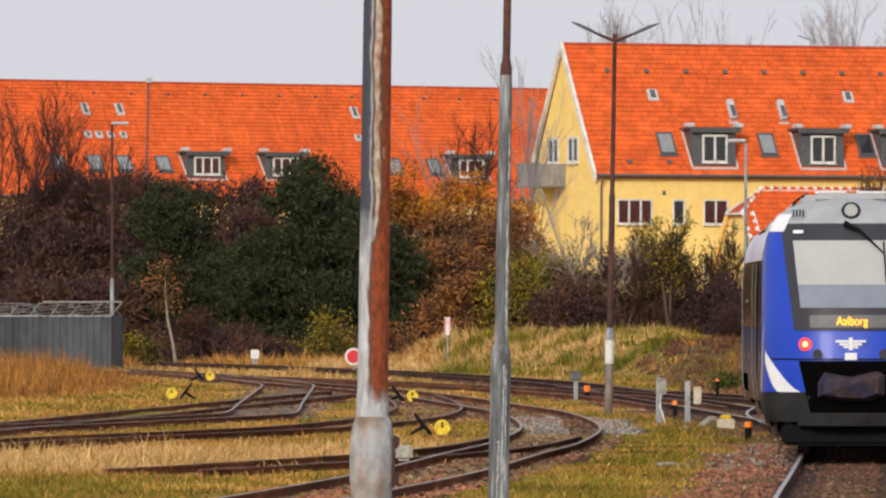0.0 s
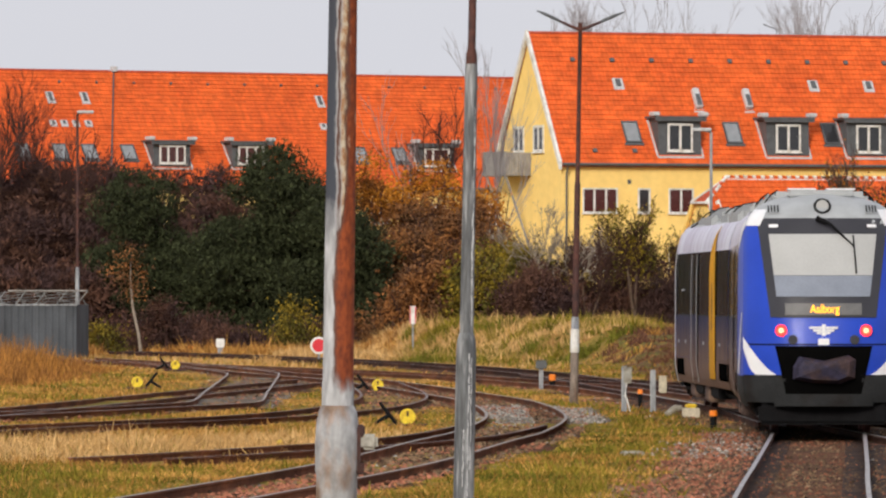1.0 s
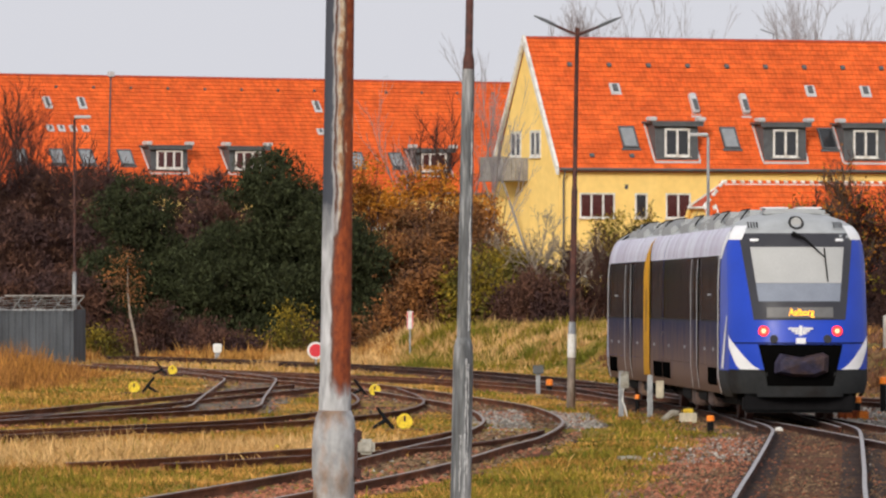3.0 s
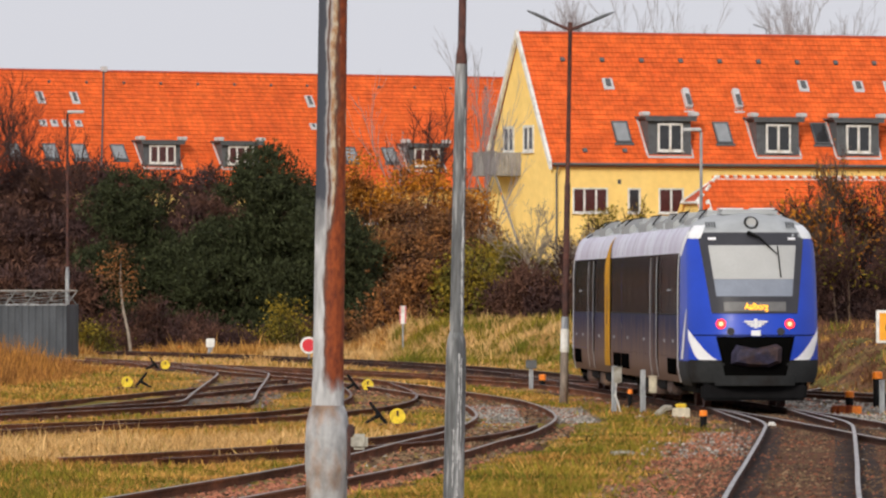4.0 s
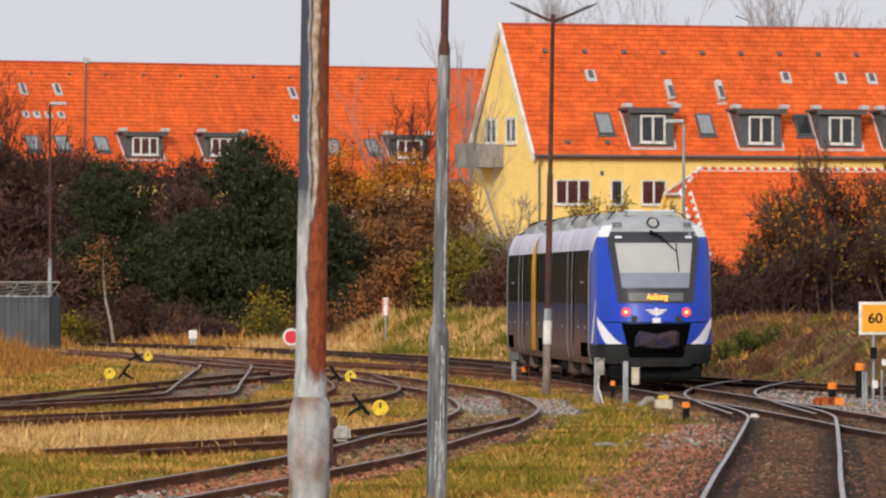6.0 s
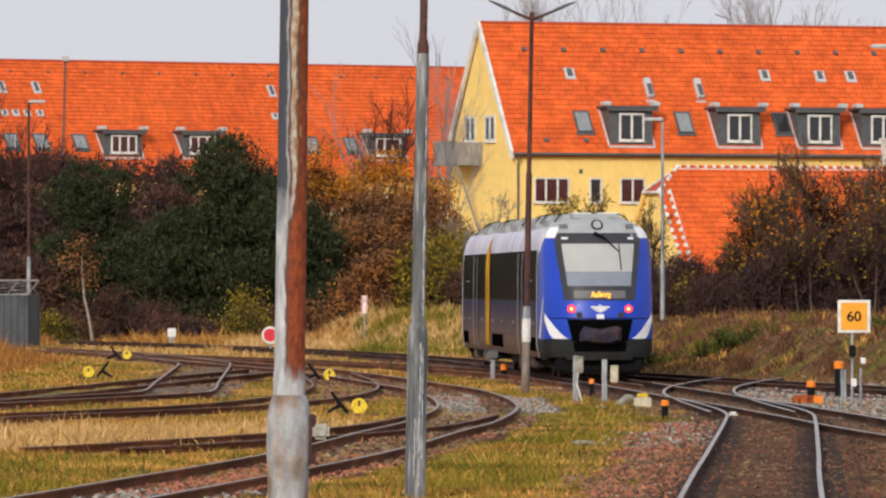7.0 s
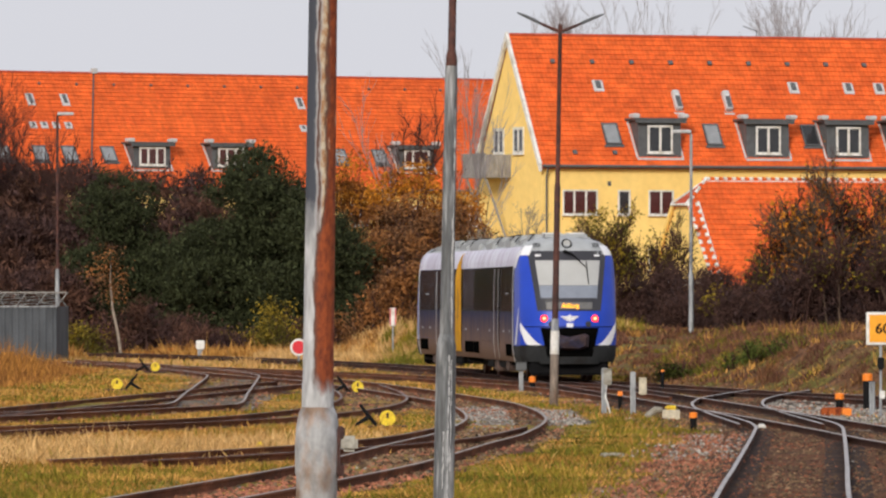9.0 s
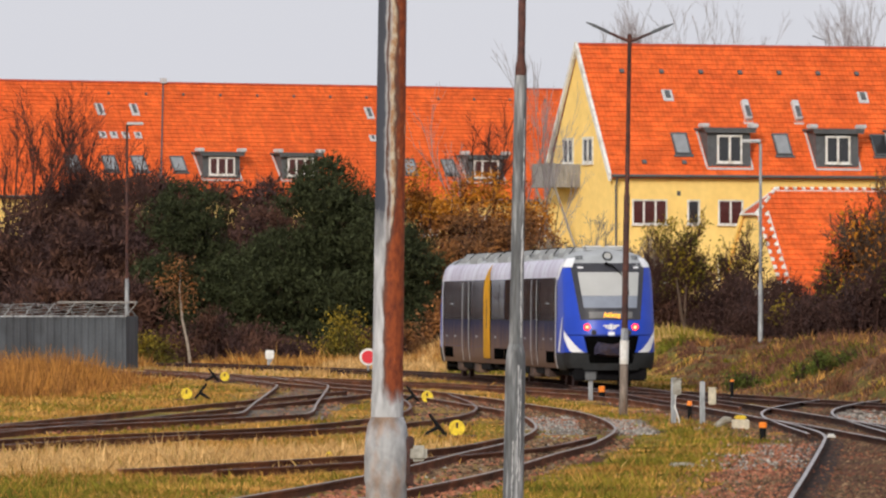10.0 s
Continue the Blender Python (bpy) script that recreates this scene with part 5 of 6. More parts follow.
def speed_sign():
    g = ground_at(8.71, 148)
    t = thing("speed_sign", "square amber speed board with a white border reading 60", "sign", pose(8.71, 148, g))
    h = 1.63 - g
    for x in (-0.035, 0.14):
        bm = bmesh.new()
        tube(bm, [(x, 0, -0.05), (x, 0, h - 0.3 if x < 0 else 0.75)], [0.028, 0.026], 8)
        part("post", bm, "galv", t)
    b = part("border", boxed(-0.33, 0.33, -0.06, -0.035, h - 0.33, h + 0.33, 0.01), "white", t, "white border")
    part("face", boxed(-0.265, 0.265, -0.072, -0.062, h - 0.275, h + 0.275), "sign_yellow", b, "amber sign face")
    letters("60", 0.30, "black", b, Matrix.Translation((0.0, -0.076, h - 0.01)) @ Matrix.Rotation(math.pi / 2, 4, "X") @ Matrix.Diagonal((1.0, 0.92, 1, 1)), 0.003, True).data.name = "numerals"
    part("black_box", boxed(-0.1, 0.03, -0.12, -0.03, h - 0.82, h - 0.58, 0.02), "black", t, "black junction box")
    part("white_cap", boxed(0.13, 0.23, -0.1, -0.02, h - 0.95, h - 0.83, 0.005), "white", t, "small white lamp box")
    part("white_tag", boxed(-0.06, 0.05, -0.08, -0.03, 0.38, 0.54, 0.01), "white", t)
    for x in (-0.22, -0.16):
        bm = bmesh.new()
        tube(bm, [(x, 0.3, -0.05), (x, 0.3, 0.72)], [0.03, 0.03], 8)
        part("guard_post", bm, "galv", t)


point_motor()
speed_sign()

for x, y, w in ((-3.07, 118.7, 0.13), (-3.8, 254.0, 0.45)):
    o = part("cable_marker", boxed(-w / 2, w / 2, -0.06, 0.06, -0.03, 0.12 if w < 0.2 else 0.1, 0.03), "beige" if w > 0.2 else "yellow")
    o.matrix_world = pose(x, y, ground_at(x, y))
    tagged(o, "low pale yellow cable marker in the grass", "marker")
o = part("concrete_slab", boxed(-0.14, 0.14, -0.2, 0.2, -0.05, 0.07, 0.02), "grey_box")
o.matrix_world = pose(2.48, 112.0, ground_at(2.48, 112.0), 0, 0, 20)
tagged(o, "small grey concrete block lying in the grass", "block")


o = part("marker_stone", boxed(-0.07, 0.07, -0.09, 0.09, -0.03, 0.09, 0.03), "white")
o.matrix_world = pose(5.68, 134.0, -0.14, 0, 0, 15)
tagged(o, "small whitewashed stone between the rails", "stone")
bollard(5.44, 188.0, 0.57, 0.09, 0.05, "slim grey post with an orange cap beside the track")
small_lamp(12.9, 200.0, 0.95, 7.7, -1, "galv")


def security_fence():
    t = thing("security_fence", "grey corrugated steel fence with a slanted barbed wire top", "fence", pose(-15.0, 280, -0.2))
    n = 44
    for k in range(n):
        x1 = -k * 0.26
        V = [(x1 - 0.26 + 0.26 * p, q, z) for z in (0.0, 2.12 + 0.02 * math.sin(k)) for p, q in ((0, 0), (0.15, -0.04), (0.45, -0.04), (0.6, 0), (1.0, 0), (1.0, 0.03), (0.6, 0.03), (0.45, -0.01), (0.15, -0.01), (0, 0.03))]
        m = 10
        F = [(i, (i + 1) % m, m + (i + 1) % m, m + i) for i in range(m)] + [tuple(range(m)), tuple(range(2 * m - 1, m - 1, -1))]
        link("panel", V, F, "fence", t)
    part("return_panel", boxed(-0.03, 0.0, 0.04, 9.0, 0.0, 2.12), "fence", t)
    part("top_rail", boxed(-n * 0.26, 0.02, -0.06, -0.042, 2.08, 2.14), "galv", t)
    for k in range(0, n, 3):
        x = -k * 0.26
        bm = bmesh.new()
        tube(bm, [(x, -0.03, 2.1), (x + 0.42, -0.25, 2.62)], [0.025, 0.02], 6)
        part("slanted_arm", bm, "galv", t)
        bm = bmesh.new()
        tube(bm, [(x + 0.42, -0.25, 2.1), (x, -0.05, 2.62)], [0.018, 0.018], 5)
        part("cross_wire", bm, "galv_dark", t)
    for q in range(6):
        bm = bmesh.new()
        u = (q + 0.5) / 6
        pts = [(-n * 0.26 + 0.5 * k, -0.03 - 0.22 * u + 0.02 * math.sin(k * 1.7 + q), 2.1 + 0.52 * u + 0.03 * math.sin(k * 2.3 + q * 2)) for k in range(24)]
        tube(bm, pts, [0.012] * 24, 4)
        part("barbed_wire", bm, "galv", t)
    part("slat_roof", boxed(-2.6, 0.42, -0.3, 0.6, 2.62, 2.68, 0.01), "wood_grey", t, "slanted grey slats over the corner")


security_fence()


# ---------------------------------------------------------------- plants
def tri_mesh(name, V, F, mat, parent=None, label=""):
    me = bpy.data.meshes.new(name)
    V, F = np.asarray(V, np.float32), np.asarray(F, np.int32)
    n, k = F.shape
    me.vertices.add(len(V))
    me.vertices.foreach_set("co", V.ravel())
    me.loops.add(n * k)
    me.loops.foreach_set("vertex_index", F.ravel())
    me.polygons.add(n)
    me.polygons.foreach_set("loop_start", np.arange(0, n * k, k, dtype=np.int32))
    me.update(calc_edges=True)
    me.materials.append(M[mat])
    ob = new(name, me)
    if parent is not None:
        ob.parent = parent
    if label:
        ob["label"] = label
    return ob


def leaf_quads(P, L, W, rng, up=0.0):
    """Folded leaves or needle tufts at points P: two triangles each, of length L and width W."""
    n = len(P)
    d = rng.normal(size=(n, 3))
    d[:, 2] += up
    d /= np.linalg.norm(d, axis=1)[:, None]
    e = np.cross(d, rng.normal(size=(n, 3)))
    e /= np.linalg.norm(e, axis=1)[:, None]
    f = np.cross(d, e)
    L = (L * rng.uniform(0.6, 1.3, n))[:, None]
    W = (W * rng.uniform(0.6, 1.3, n))[:, None]
    V = np.stack([P, P + d * L * 0.5 + e * W * 0.5 + f * W * 0.2, P + d * L, P + d * L * 0.5 - e * W * 0.5 + f * W * 0.2], 1).reshape(-1, 3)
    i = np.arange(n)[:, None] * 4
    F = np.concatenate([i + [[0, 1, 2]], i + [[0, 2, 3]]])
    return V, F


def clumps(rng, blobs, n_clump, per, spread, shell=0.55):
    """Leaf points in clumps that fill the outer part of some ellipsoids (x, y, z, rx, ry, rz)."""
    vol = np.array([b[3] * b[5] for b in blobs])
    out = []
    for b, share in zip(blobs, vol / vol.sum()):
        m = max(3, int(n_clump * share))
        u = rng.normal(size=(m, 3))
        u /= np.linalg.norm(u, axis=1)[:, None]
        r = rng.uniform(shell, 1.0, m)[:, None] ** 0.6
        c = np.array(b[:3]) + u * r * np.array(b[3:])
        s = spread * rng.uniform(0.5, 1.5, m)
        pts = c[:, None] + rng.normal(size=(m, per, 3)) * s[:, None, None] * np.array([1, 1, 0.7])
        out.append(pts.reshape(-1, 3))
    return np.concatenate(out)


def prisms(S, E, R0, R1):
    """Three-sided twigs from S to E."""
    S, E = np.asarray(S, float), np.asarray(E, float)
    d = E - S
    a = np.cross(d, np.array([0.31, 0.95, 0.12]))
    a /= np.linalg.norm(a, axis=1)[:, None] + 1e-9
    b = np.cross(d, a)
    b /= np.linalg.norm(b, axis=1)[:, None] + 1e-9
    V = []
    for Q, R in ((S, R0), (E, R1)):
        for t in (0, 2.094, 4.189):
            V.append(Q + (a * math.cos(t) + b * math.sin(t)) * np.asarray(R)[:, None])
    V = np.stack(V, 1).reshape(-1, 3)
    i = np.arange(len(S))[:, None] * 6
    F = np.concatenate([i + [[k, (k + 1) % 3, 3 + (k + 1) % 3, 3 + k]] for k in range(3)])
    return V, F


def branching(rng, height, levels=4, spread=0.5, stems=1, r0=0.1, split=3, lean=0.1, wob=0.11, first=0.4):
    """Stems that fork again and again: the main stems as lines of points, and all finer segments."""
    S, E, A, B, main = [], [], [], [], []

    def grow(p, d, length, r, lv, line=None):
        n = 4 if lv == levels else 3
        for k in range(n):
            d = (d + Vector(rng.normal(0, wob, 3)) + Vector((0, 0, 0.06))).normalized()
            q = p + d * (length / n)
            if line is not None:
                line.append(q)
            else:
                S.append(p), E.append(q), A.append(r * (1 - 0.3 * k / n)), B.append(r * (1 - 0.3 * (k + 1) / n))
            p = q
            if lv > 0 and k >= (1 if lv == levels else 0):
                for _ in range(split - 1 if k < n - 1 else split):
                    if rng.random() < 0.75:
                        nd = (d + Vector(rng.normal(0, spread, 3)) + Vector((0, 0, 0.14))).normalized()
                        grow(p, nd, length * rng.uniform(0.4, 0.65), r * 0.45, lv - 1)
    for _ in range(stems):
        b = Vector((rng.normal(0, 0.35), rng.normal(0, 0.35), 0)) if stems > 1 else Vector((0, 0, 0))
        line = [b]
        grow(b, Vector((rng.normal(0, lean), rng.normal(0, lean), 1)).normalized(), height * first * rng.uniform(0.85, 1.15) * 1.4, r0, levels, line)
        main.append(line)
    S, E = np.array([tuple(v) for v in S]), np.array([tuple(v) for v in E])
    return S, E, np.maximum(A, 0.010), np.maximum(B, 0.008), main


def bare_tree(x, y, height, seed, mat="twig", label="leafless tree with thin grey-brown twigs", r0=0.13, levels=4, leaves=None, nleaf=0, stems=1, spread=0.42):
    rng = np.random.default_rng(seed)
    g = ground_at(x, y) - 0.1
    S, E, A, B, main = branching(rng, height, levels, spread, stems, r0)
    k = height / max(E[:, 2].max(), 1e-3)
    sc = np.array([min(k, 1.2), min(k, 1.2), k])
    S, E = S * sc, E * sc
    t = thing("tree", label, "tree", pose(x, y, g))
    for line in main:
        bm = bmesh.new()
        n = len(line)
        tube(bm, [Vector((p.x * sc[0], p.y * sc[1], p.z * sc[2])) for p in line], [r0 * (1 - 0.6 * i / n) for i in range(n)], 7)
        part("trunk", bm, "bark" if mat == "twig" else mat, t)
    V, F = prisms(S, E, A, B)
    tagged(tri_mesh("branchwork", V, F, mat, t), kind="stuff")
    if leaves:
        pick = rng.choice(len(E), nleaf)
        P = E[pick] + rng.normal(0, 0.12, (nleaf, 3))
        V, F = leaf_quads(P, 0.14, 0.09, rng)
        tagged(tri_mesh("crown", V, F, leaves, t, "sparse autumn leaves"), kind="stuff")
    return t


def shrub(x, y, blobs, n, mat, seed, label, leaf=0.16, stems=14, twig="twig", category="shrub", spread=0.28, wide=0.6, name="shrub", up=0.0, shell=0.45):
    """A dense shrub: stems and twigs from the ground, clumped leaves. Blobs are relative to the foot."""
    rng = np.random.default_rng(seed)
    g = ground_at(x, y) - 0.05
    t = thing(name, label, category, pose(x, y, g))
    P = clumps(rng, blobs, max(20, n // 24), 24, spread, shell)
    P = P[P[:, 2] > 0.02]
    if mat in ("leaf_brown", "leaf_dark"):                               # bare brushwood: slender upright sprigs
        leaf, wide, up = leaf * 1.75, 0.2, 0.8
    V, F = leaf_quads(P, leaf, leaf * wide, rng, up)
    tagged(tri_mesh("crown", V, F, mat, t), kind="stuff")
    S, E, A, B = [], [], [], []
    for b in blobs:
        for _ in range(max(3, stems * 2 // len(blobs)) if stems else 1):
            foot = np.array([b[0] + rng.normal(0, b[3] * 0.35), b[1] + rng.normal(0, b[4] * 0.3), -0.05])
            tip = np.array([b[0] + rng.normal(0, b[3] * 0.55), b[1] + rng.normal(0, b[4] * 0.5), b[2] + b[5] * rng.uniform(0.2, 1.08)])
            mid = (foot + tip) / 2 + rng.normal(0, 0.25 * min(1, b[5]), 3)
            for p, q, r, s in ((foot, mid, 0.05, 0.035), (mid, tip, 0.035, 0.01)):
                S.append(p), E.append(q), A.append(r), B.append(s)
            for _k in range(7):
                u = rng.random()
                p = mid * (1 - u) + tip * u
                q = p + (rng.normal(0, 0.45, 3) + [0, 0, 0.45]) * min(1, b[5])
                S.append(p), E.append(q), A.append(0.016), B.append(0.007)
    V, F = prisms(S, E, np.array(A), np.array(B))
    tagged(tri_mesh("stem_tangle", V, F, twig, t), kind="stuff")
    return t


def pine(x, y, blobs, n, seed):
    rng = np.random.default_rng(seed)
    g = ground_at(x, y) - 0.05
    t = thing("pine_tree", "dense dark green pine with rounded crown", "tree", pose(x, y, g))
    top = max(b[2] + b[5] for b in blobs)
    bm = bmesh.new()
    tube(bm, [(0, 0, 0), (0.1, 0, top * 0.4), (0, 0.1, top * 0.85)], [0.22, 0.15, 0.04], 9)
    part("trunk", bm, "bark", t)
    S = np.tile([0.05, 0, top * 0.35], (30, 1)) + rng.normal(0, [0.1, 0.1, top * 0.14], (30, 3))
    E = np.array([np.array(blobs[k % len(blobs)][:3]) + rng.normal(0, 0.5, 3) * blobs[k % len(blobs)][3] for k in range(30)])
    V, F = prisms(S, E, np.full(30, 0.06), np.full(30, 0.02))
    tagged(tri_mesh("limb_work", V, F, "bark", t), kind="stuff")
    P = clumps(rng, blobs, n // 46, 46, 0.24, 0.6)
    P = P[P[:, 2] > 0.05]
    V, F = leaf_quads(P, 0.28, 0.066, rng, 0.9)
    tri_mesh("crown", V, F, "pine", t, "dark needle clumps")


def blob_cloud(seed, w, h, n, base=0.0, depth=1.2, r=(0.7, 1.3)):
    """Overlapping round masses of foliage under a dome of width 2w and height h."""
    rng = random.Random(seed)
    out = []
    for _ in range(n):
        u = rng.uniform(-1, 1)
        top = base + (h - base) * (1 - 0.55 * abs(u) ** 2.2)
        rr = rng.uniform(*r)
        out.append((u * w, rng.uniform(-depth, depth), max(rr * 0.7, rng.uniform(0.12, 1.0) * top - rr * 0.6), rr, rr * 0.9, rr * 0.8))
    return out


def build_plants():
    pine(-14.3, 322, blob_cloud(1, 2.2, 7.9, 44, 0, 1.2, (0.8, 1.3)), 56000, 1)
    pine(-8.5, 320, blob_cloud(2, 3.1, 8.8, 70, 0, 1.5, (0.8, 1.4)), 95000, 2)
    pine(-5.9, 318, blob_cloud(3, 1.7, 6.3, 32, 0, 1.2, (0.7, 1.2)), 42000, 3)
    # brown thicket by the fence and behind the pines
    for k, (x, y, h, w) in enumerate(((-25.5, 330, 8.3, 2.6), (-22.6, 334, 8.4, 2.6), (-20.6, 331, 8.3, 2.5), (-18.4, 333, 8.4, 2.5), (-16.8, 338, 8.6, 2.4), (-12.2, 340, 8.7, 2.8), (-17.5, 318, 3.8, 2.0), (-20.8, 316, 3.8, 2.2), (-7.0, 345, 8.2, 2.4), (-14.6, 340, 8.4, 2.4), (-19.6, 326, 7.0, 2.2), (-22.0, 327, 6.8, 2.2), (-17.4, 327, 6.8, 1.8), (-11.6, 331, 7.2, 1.7), (-19.6, 345, 8.8, 2.4), (-12.0, 348, 8.8, 2.4))):
        shrub(x, y, blob_cloud(20 + k, w, h, 40), 13500, "leaf_brown", 30 + k, "tall dense brown thicket by the fence", 0.23, 24)
    # undergrowth in front of the pines
    for k, (x, y, h, w, mt) in enumerate(((-13.2, 306, 2.4, 1.5, "leaf_brown"), (-11.0, 308, 1.9, 1.5, "leaf_brown"), (-8.0, 304, 2.9, 1.35, "leaf_yellow"), (-6.2, 307, 1.6, 1.0, "leaf_brown"),
                                          (-15.6, 303, 1.3, 1.2, "leaf_yellow"), (-4.6, 308, 1.7, 1.2, "leaf_russet"), (-9.9, 303, 1.0, 1.0, "leaf_brown"))):
        shrub(x, y, blob_cloud(50 + k, w, h, 12, 0, 0.7, (0.4, 0.7)), 5200, mt, 60 + k,
              "yellow-green shrub beside the pines" if mt == "leaf_yellow" else "low russet shrub before the trees" if mt == "leaf_russet" else "low brown undergrowth shrub", 0.13, 14)
    # autumn trees between pines and house
    for k, (x, y, h, w, mt) in enumerate(((-4.4, 338, 8.3, 2.0, "leaf_orange"), (-1.6, 342, 7.6, 2.2, "leaf_orange"), (0.1, 340, 6.8, 1.4, "leaf_orange"), (1.2, 344, 5.2, 0.9, "leaf_orange"), (-2.6, 336, 6.4, 1.8, "leaf_russet"), (-0.2, 334, 6.2, 1.8, "leaf_russet"),
                                          (-3.2, 322, 5.2, 1.8, "leaf_russet"), (-0.6, 324, 5.0, 1.8, "leaf_russet"), (1.4, 318, 4.2, 1.5, "leaf_yellow"), (2.7, 312, 3.7, 1.2, "leaf_yellow"),
                                          (-1.8, 306, 2.8, 1.5, "leaf_russet"), (0.4, 305, 3.0, 1.2, "leaf_yellow"), (2.6, 303, 2.6, 1.3, "leaf_brown"))):
        shrub(x, y, blob_cloud(80 + k, w, h, 28, 0, 1.0, (0.55, 1.0)), 12500, mt, 90 + k,
              {"leaf_orange": "orange and brown autumn tree", "leaf_russet": "russet autumn shrub with thin stems", "leaf_brown": "dull brown autumn shrub with bare stems", "leaf_yellow": "yellow-green autumn shrub with thin stems"}[mt], 0.17, 18,
              category="tree" if h > 6 else "shrub")
    # below the yellow house
    for k, (x, y, h, w, mt) in enumerate(((4.9, 312, 3.8, 1.3, "leaf_brown"), (7.0, 310, 3.7, 1.5, "leaf_brown"), (9.0, 306, 2.9, 1.5, "leaf_dark"), (10.6, 300, 2.5, 1.3, "leaf_dark"),
                                          (6.6, 318, 5.2, 1.6, "leaf_yellow"))):
        shrub(x, y, blob_cloud(110 + k, w, h, 22, 0, 0.9, (0.45, 0.8)), 10000, mt, 120 + k, "brown autumn shrub with bare twigs", 0.13, 34)
    # large bushes before the low house
    for k, (x, y, h, w, mt) in enumerate(((11.6, 262, 2.9, 1.3, "leaf_dark"), (13.2, 258, 4.8, 1.5, "leaf_dark"), (14.6, 262, 5.0, 1.5, "leaf_dark"), (16.2, 258, 4.6, 1.6, "leaf_dark"),
                                          (17.8, 262, 4.2, 1.5, "leaf_dark"), (19.4, 262, 4.6, 1.6, "leaf_dark"), (9.6, 268, 1.7, 1.4, "leaf_dark"), (12.6, 250, 3.4, 1.6, "leaf_dark"), (14.8, 249, 3.6, 1.7, "leaf_dark"), (17.2, 250, 3.6, 1.7, "leaf_dark"), (19.0, 252, 3.8, 1.7, "leaf_dark"), (10.9, 254, 2.6, 1.2, "leaf_dark"))):
        shrub(x, y, blob_cloud(140 + k, w, h * 0.8, 22, 0, 1.0, (0.45, 0.85)), 8500, mt, 150 + k, "dark brown autumn bush with bare twigs", 0.12, 40)
        bare_tree(x + 0.3, y - 1, h * 1.12, 170 + k, "twig", "multi-stemmed bush with thin twigs and few yellow leaves", 0.045, 4, "leaf_yellow", 220, 2, 0.4)
    for k, (x, h) in enumerate(((13.6, 6.6), (15.6, 6.2), (12.4, 5.2), (17.6, 5.8), (11.0, 4.6), (11.7, 5.4), (14.6, 6.6), (16.6, 6.2))):
        bare_tree(x, 255 + 0.4 * k, h, 190 + k, "bark" if k < 4 else "twig", "tall twiggy bush with scattered orange leaves", 0.04, 4, "leaf_orange", 650, 2, 0.4)
    for k, (x, y, h) in enumerate(((7.7, 198, 0.5), (8.6, 196, 0.4), (12.0, 190, 0.45), (6.6, 206, 0.5), (14.5, 186, 0.4))):
        shrub(x, y, blob_cloud(240 + k, 0.7, h, 8, 0, 0.3, (0.2, 0.35)), 1800, "leaf_green", 250 + k, "low green bramble on the bank", 0.08, 0, spread=0.12)
    # bare trees
    bare_tree(-1.9, 346, 11.5, 201, "twig", r0=0.16)
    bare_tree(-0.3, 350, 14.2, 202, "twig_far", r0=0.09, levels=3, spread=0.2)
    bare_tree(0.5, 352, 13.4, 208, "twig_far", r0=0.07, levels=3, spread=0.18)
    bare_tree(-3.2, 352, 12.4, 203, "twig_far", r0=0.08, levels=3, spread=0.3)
    bare_tree(-21.8, 329, 12.6, 206, "twig", r0=0.13)
    bare_tree(-24.3, 331, 12.2, 236, "twig", r0=0.13)
    bare_tree(-19.3, 332, 12.0, 237, "twig", r0=0.12)
    bare_tree(-17.4, 331, 10.8, 209, "twig", r0=0.1)
    bare_tree(-20.6, 330, 12.4, 204, "twig", r0=0.14)
    bare_tree(-23.3, 333, 10.5, 205, "twig", r0=0.14)
    bare_tree(-18.7, 334, 9.8, 207, "twig", r0=0.1)
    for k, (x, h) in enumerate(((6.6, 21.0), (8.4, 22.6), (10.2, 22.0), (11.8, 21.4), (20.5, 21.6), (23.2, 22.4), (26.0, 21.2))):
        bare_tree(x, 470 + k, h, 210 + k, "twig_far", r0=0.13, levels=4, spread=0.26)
    bare_tree(6.9, 308, 5.6, 230, "twig", "small leafless tree with a few yellow leaves", 0.09, 4, "leaf_yellow", 1500, 2)
    bare_tree(9.4, 308, 5.2, 232, "twig", "small leafless tree with a few yellow leaves", 0.07, 4, "leaf_yellow", 700, 3)
    bare_tree(3.8, 309, 5.4, 233, "bark_pale", "pale leafless tree before the house", 0.06, 4, None, 0, 2, 0.5)
    bare_tree(5.0, 309, 4.6, 231, "twig", "small leafless tree before the house", 0.06, 4, None, 0, 2)
    # slender birch with reddish leaves
    t = thing("birch_tree", "slender pale birch with a small reddish crown", "tree", pose(-13.68, 303, ground_at(-13.68, 303) - 0.05))
    bm = bmesh.new()
    tube(bm, [(0.12, 0, 0), (0, 0, 0.9), (-0.22, 0, 1.9), (-0.32, 0, 3.0), (-0.3, 0, 4.4)], [0.07, 0.06, 0.05, 0.035, 0.012], 8)
    part("trunk", bm, "bark_pale", t, "pale bark")
    rng = np.random.default_rng(5)
    P = clumps(rng, [(-0.3, 0, 3.7, 0.8, 0.6, 0.9), (-0.5, 0, 2.8, 0.6, 0.5, 0.5)], 42, 16, 0.28)
    V, F = leaf_quads(P, 0.13, 0.08, rng)
    tri_mesh("crown", V, F, "leaf_russet", t, "thin reddish leaves")


build_plants()


# ---------------------------------------------------------------- grass and stones
def screen_spread(rng, n, y0, y1, x0, x1):
    """Plan points, denser near the station: bearing x/y between x0 and x1, distance between y0 and y1."""
    q = rng.uniform(1 / y1, 1 / y0, n)
    Y = 1 / q
    X = Y * rng.uniform(x0, x1, n)
    return X, Y


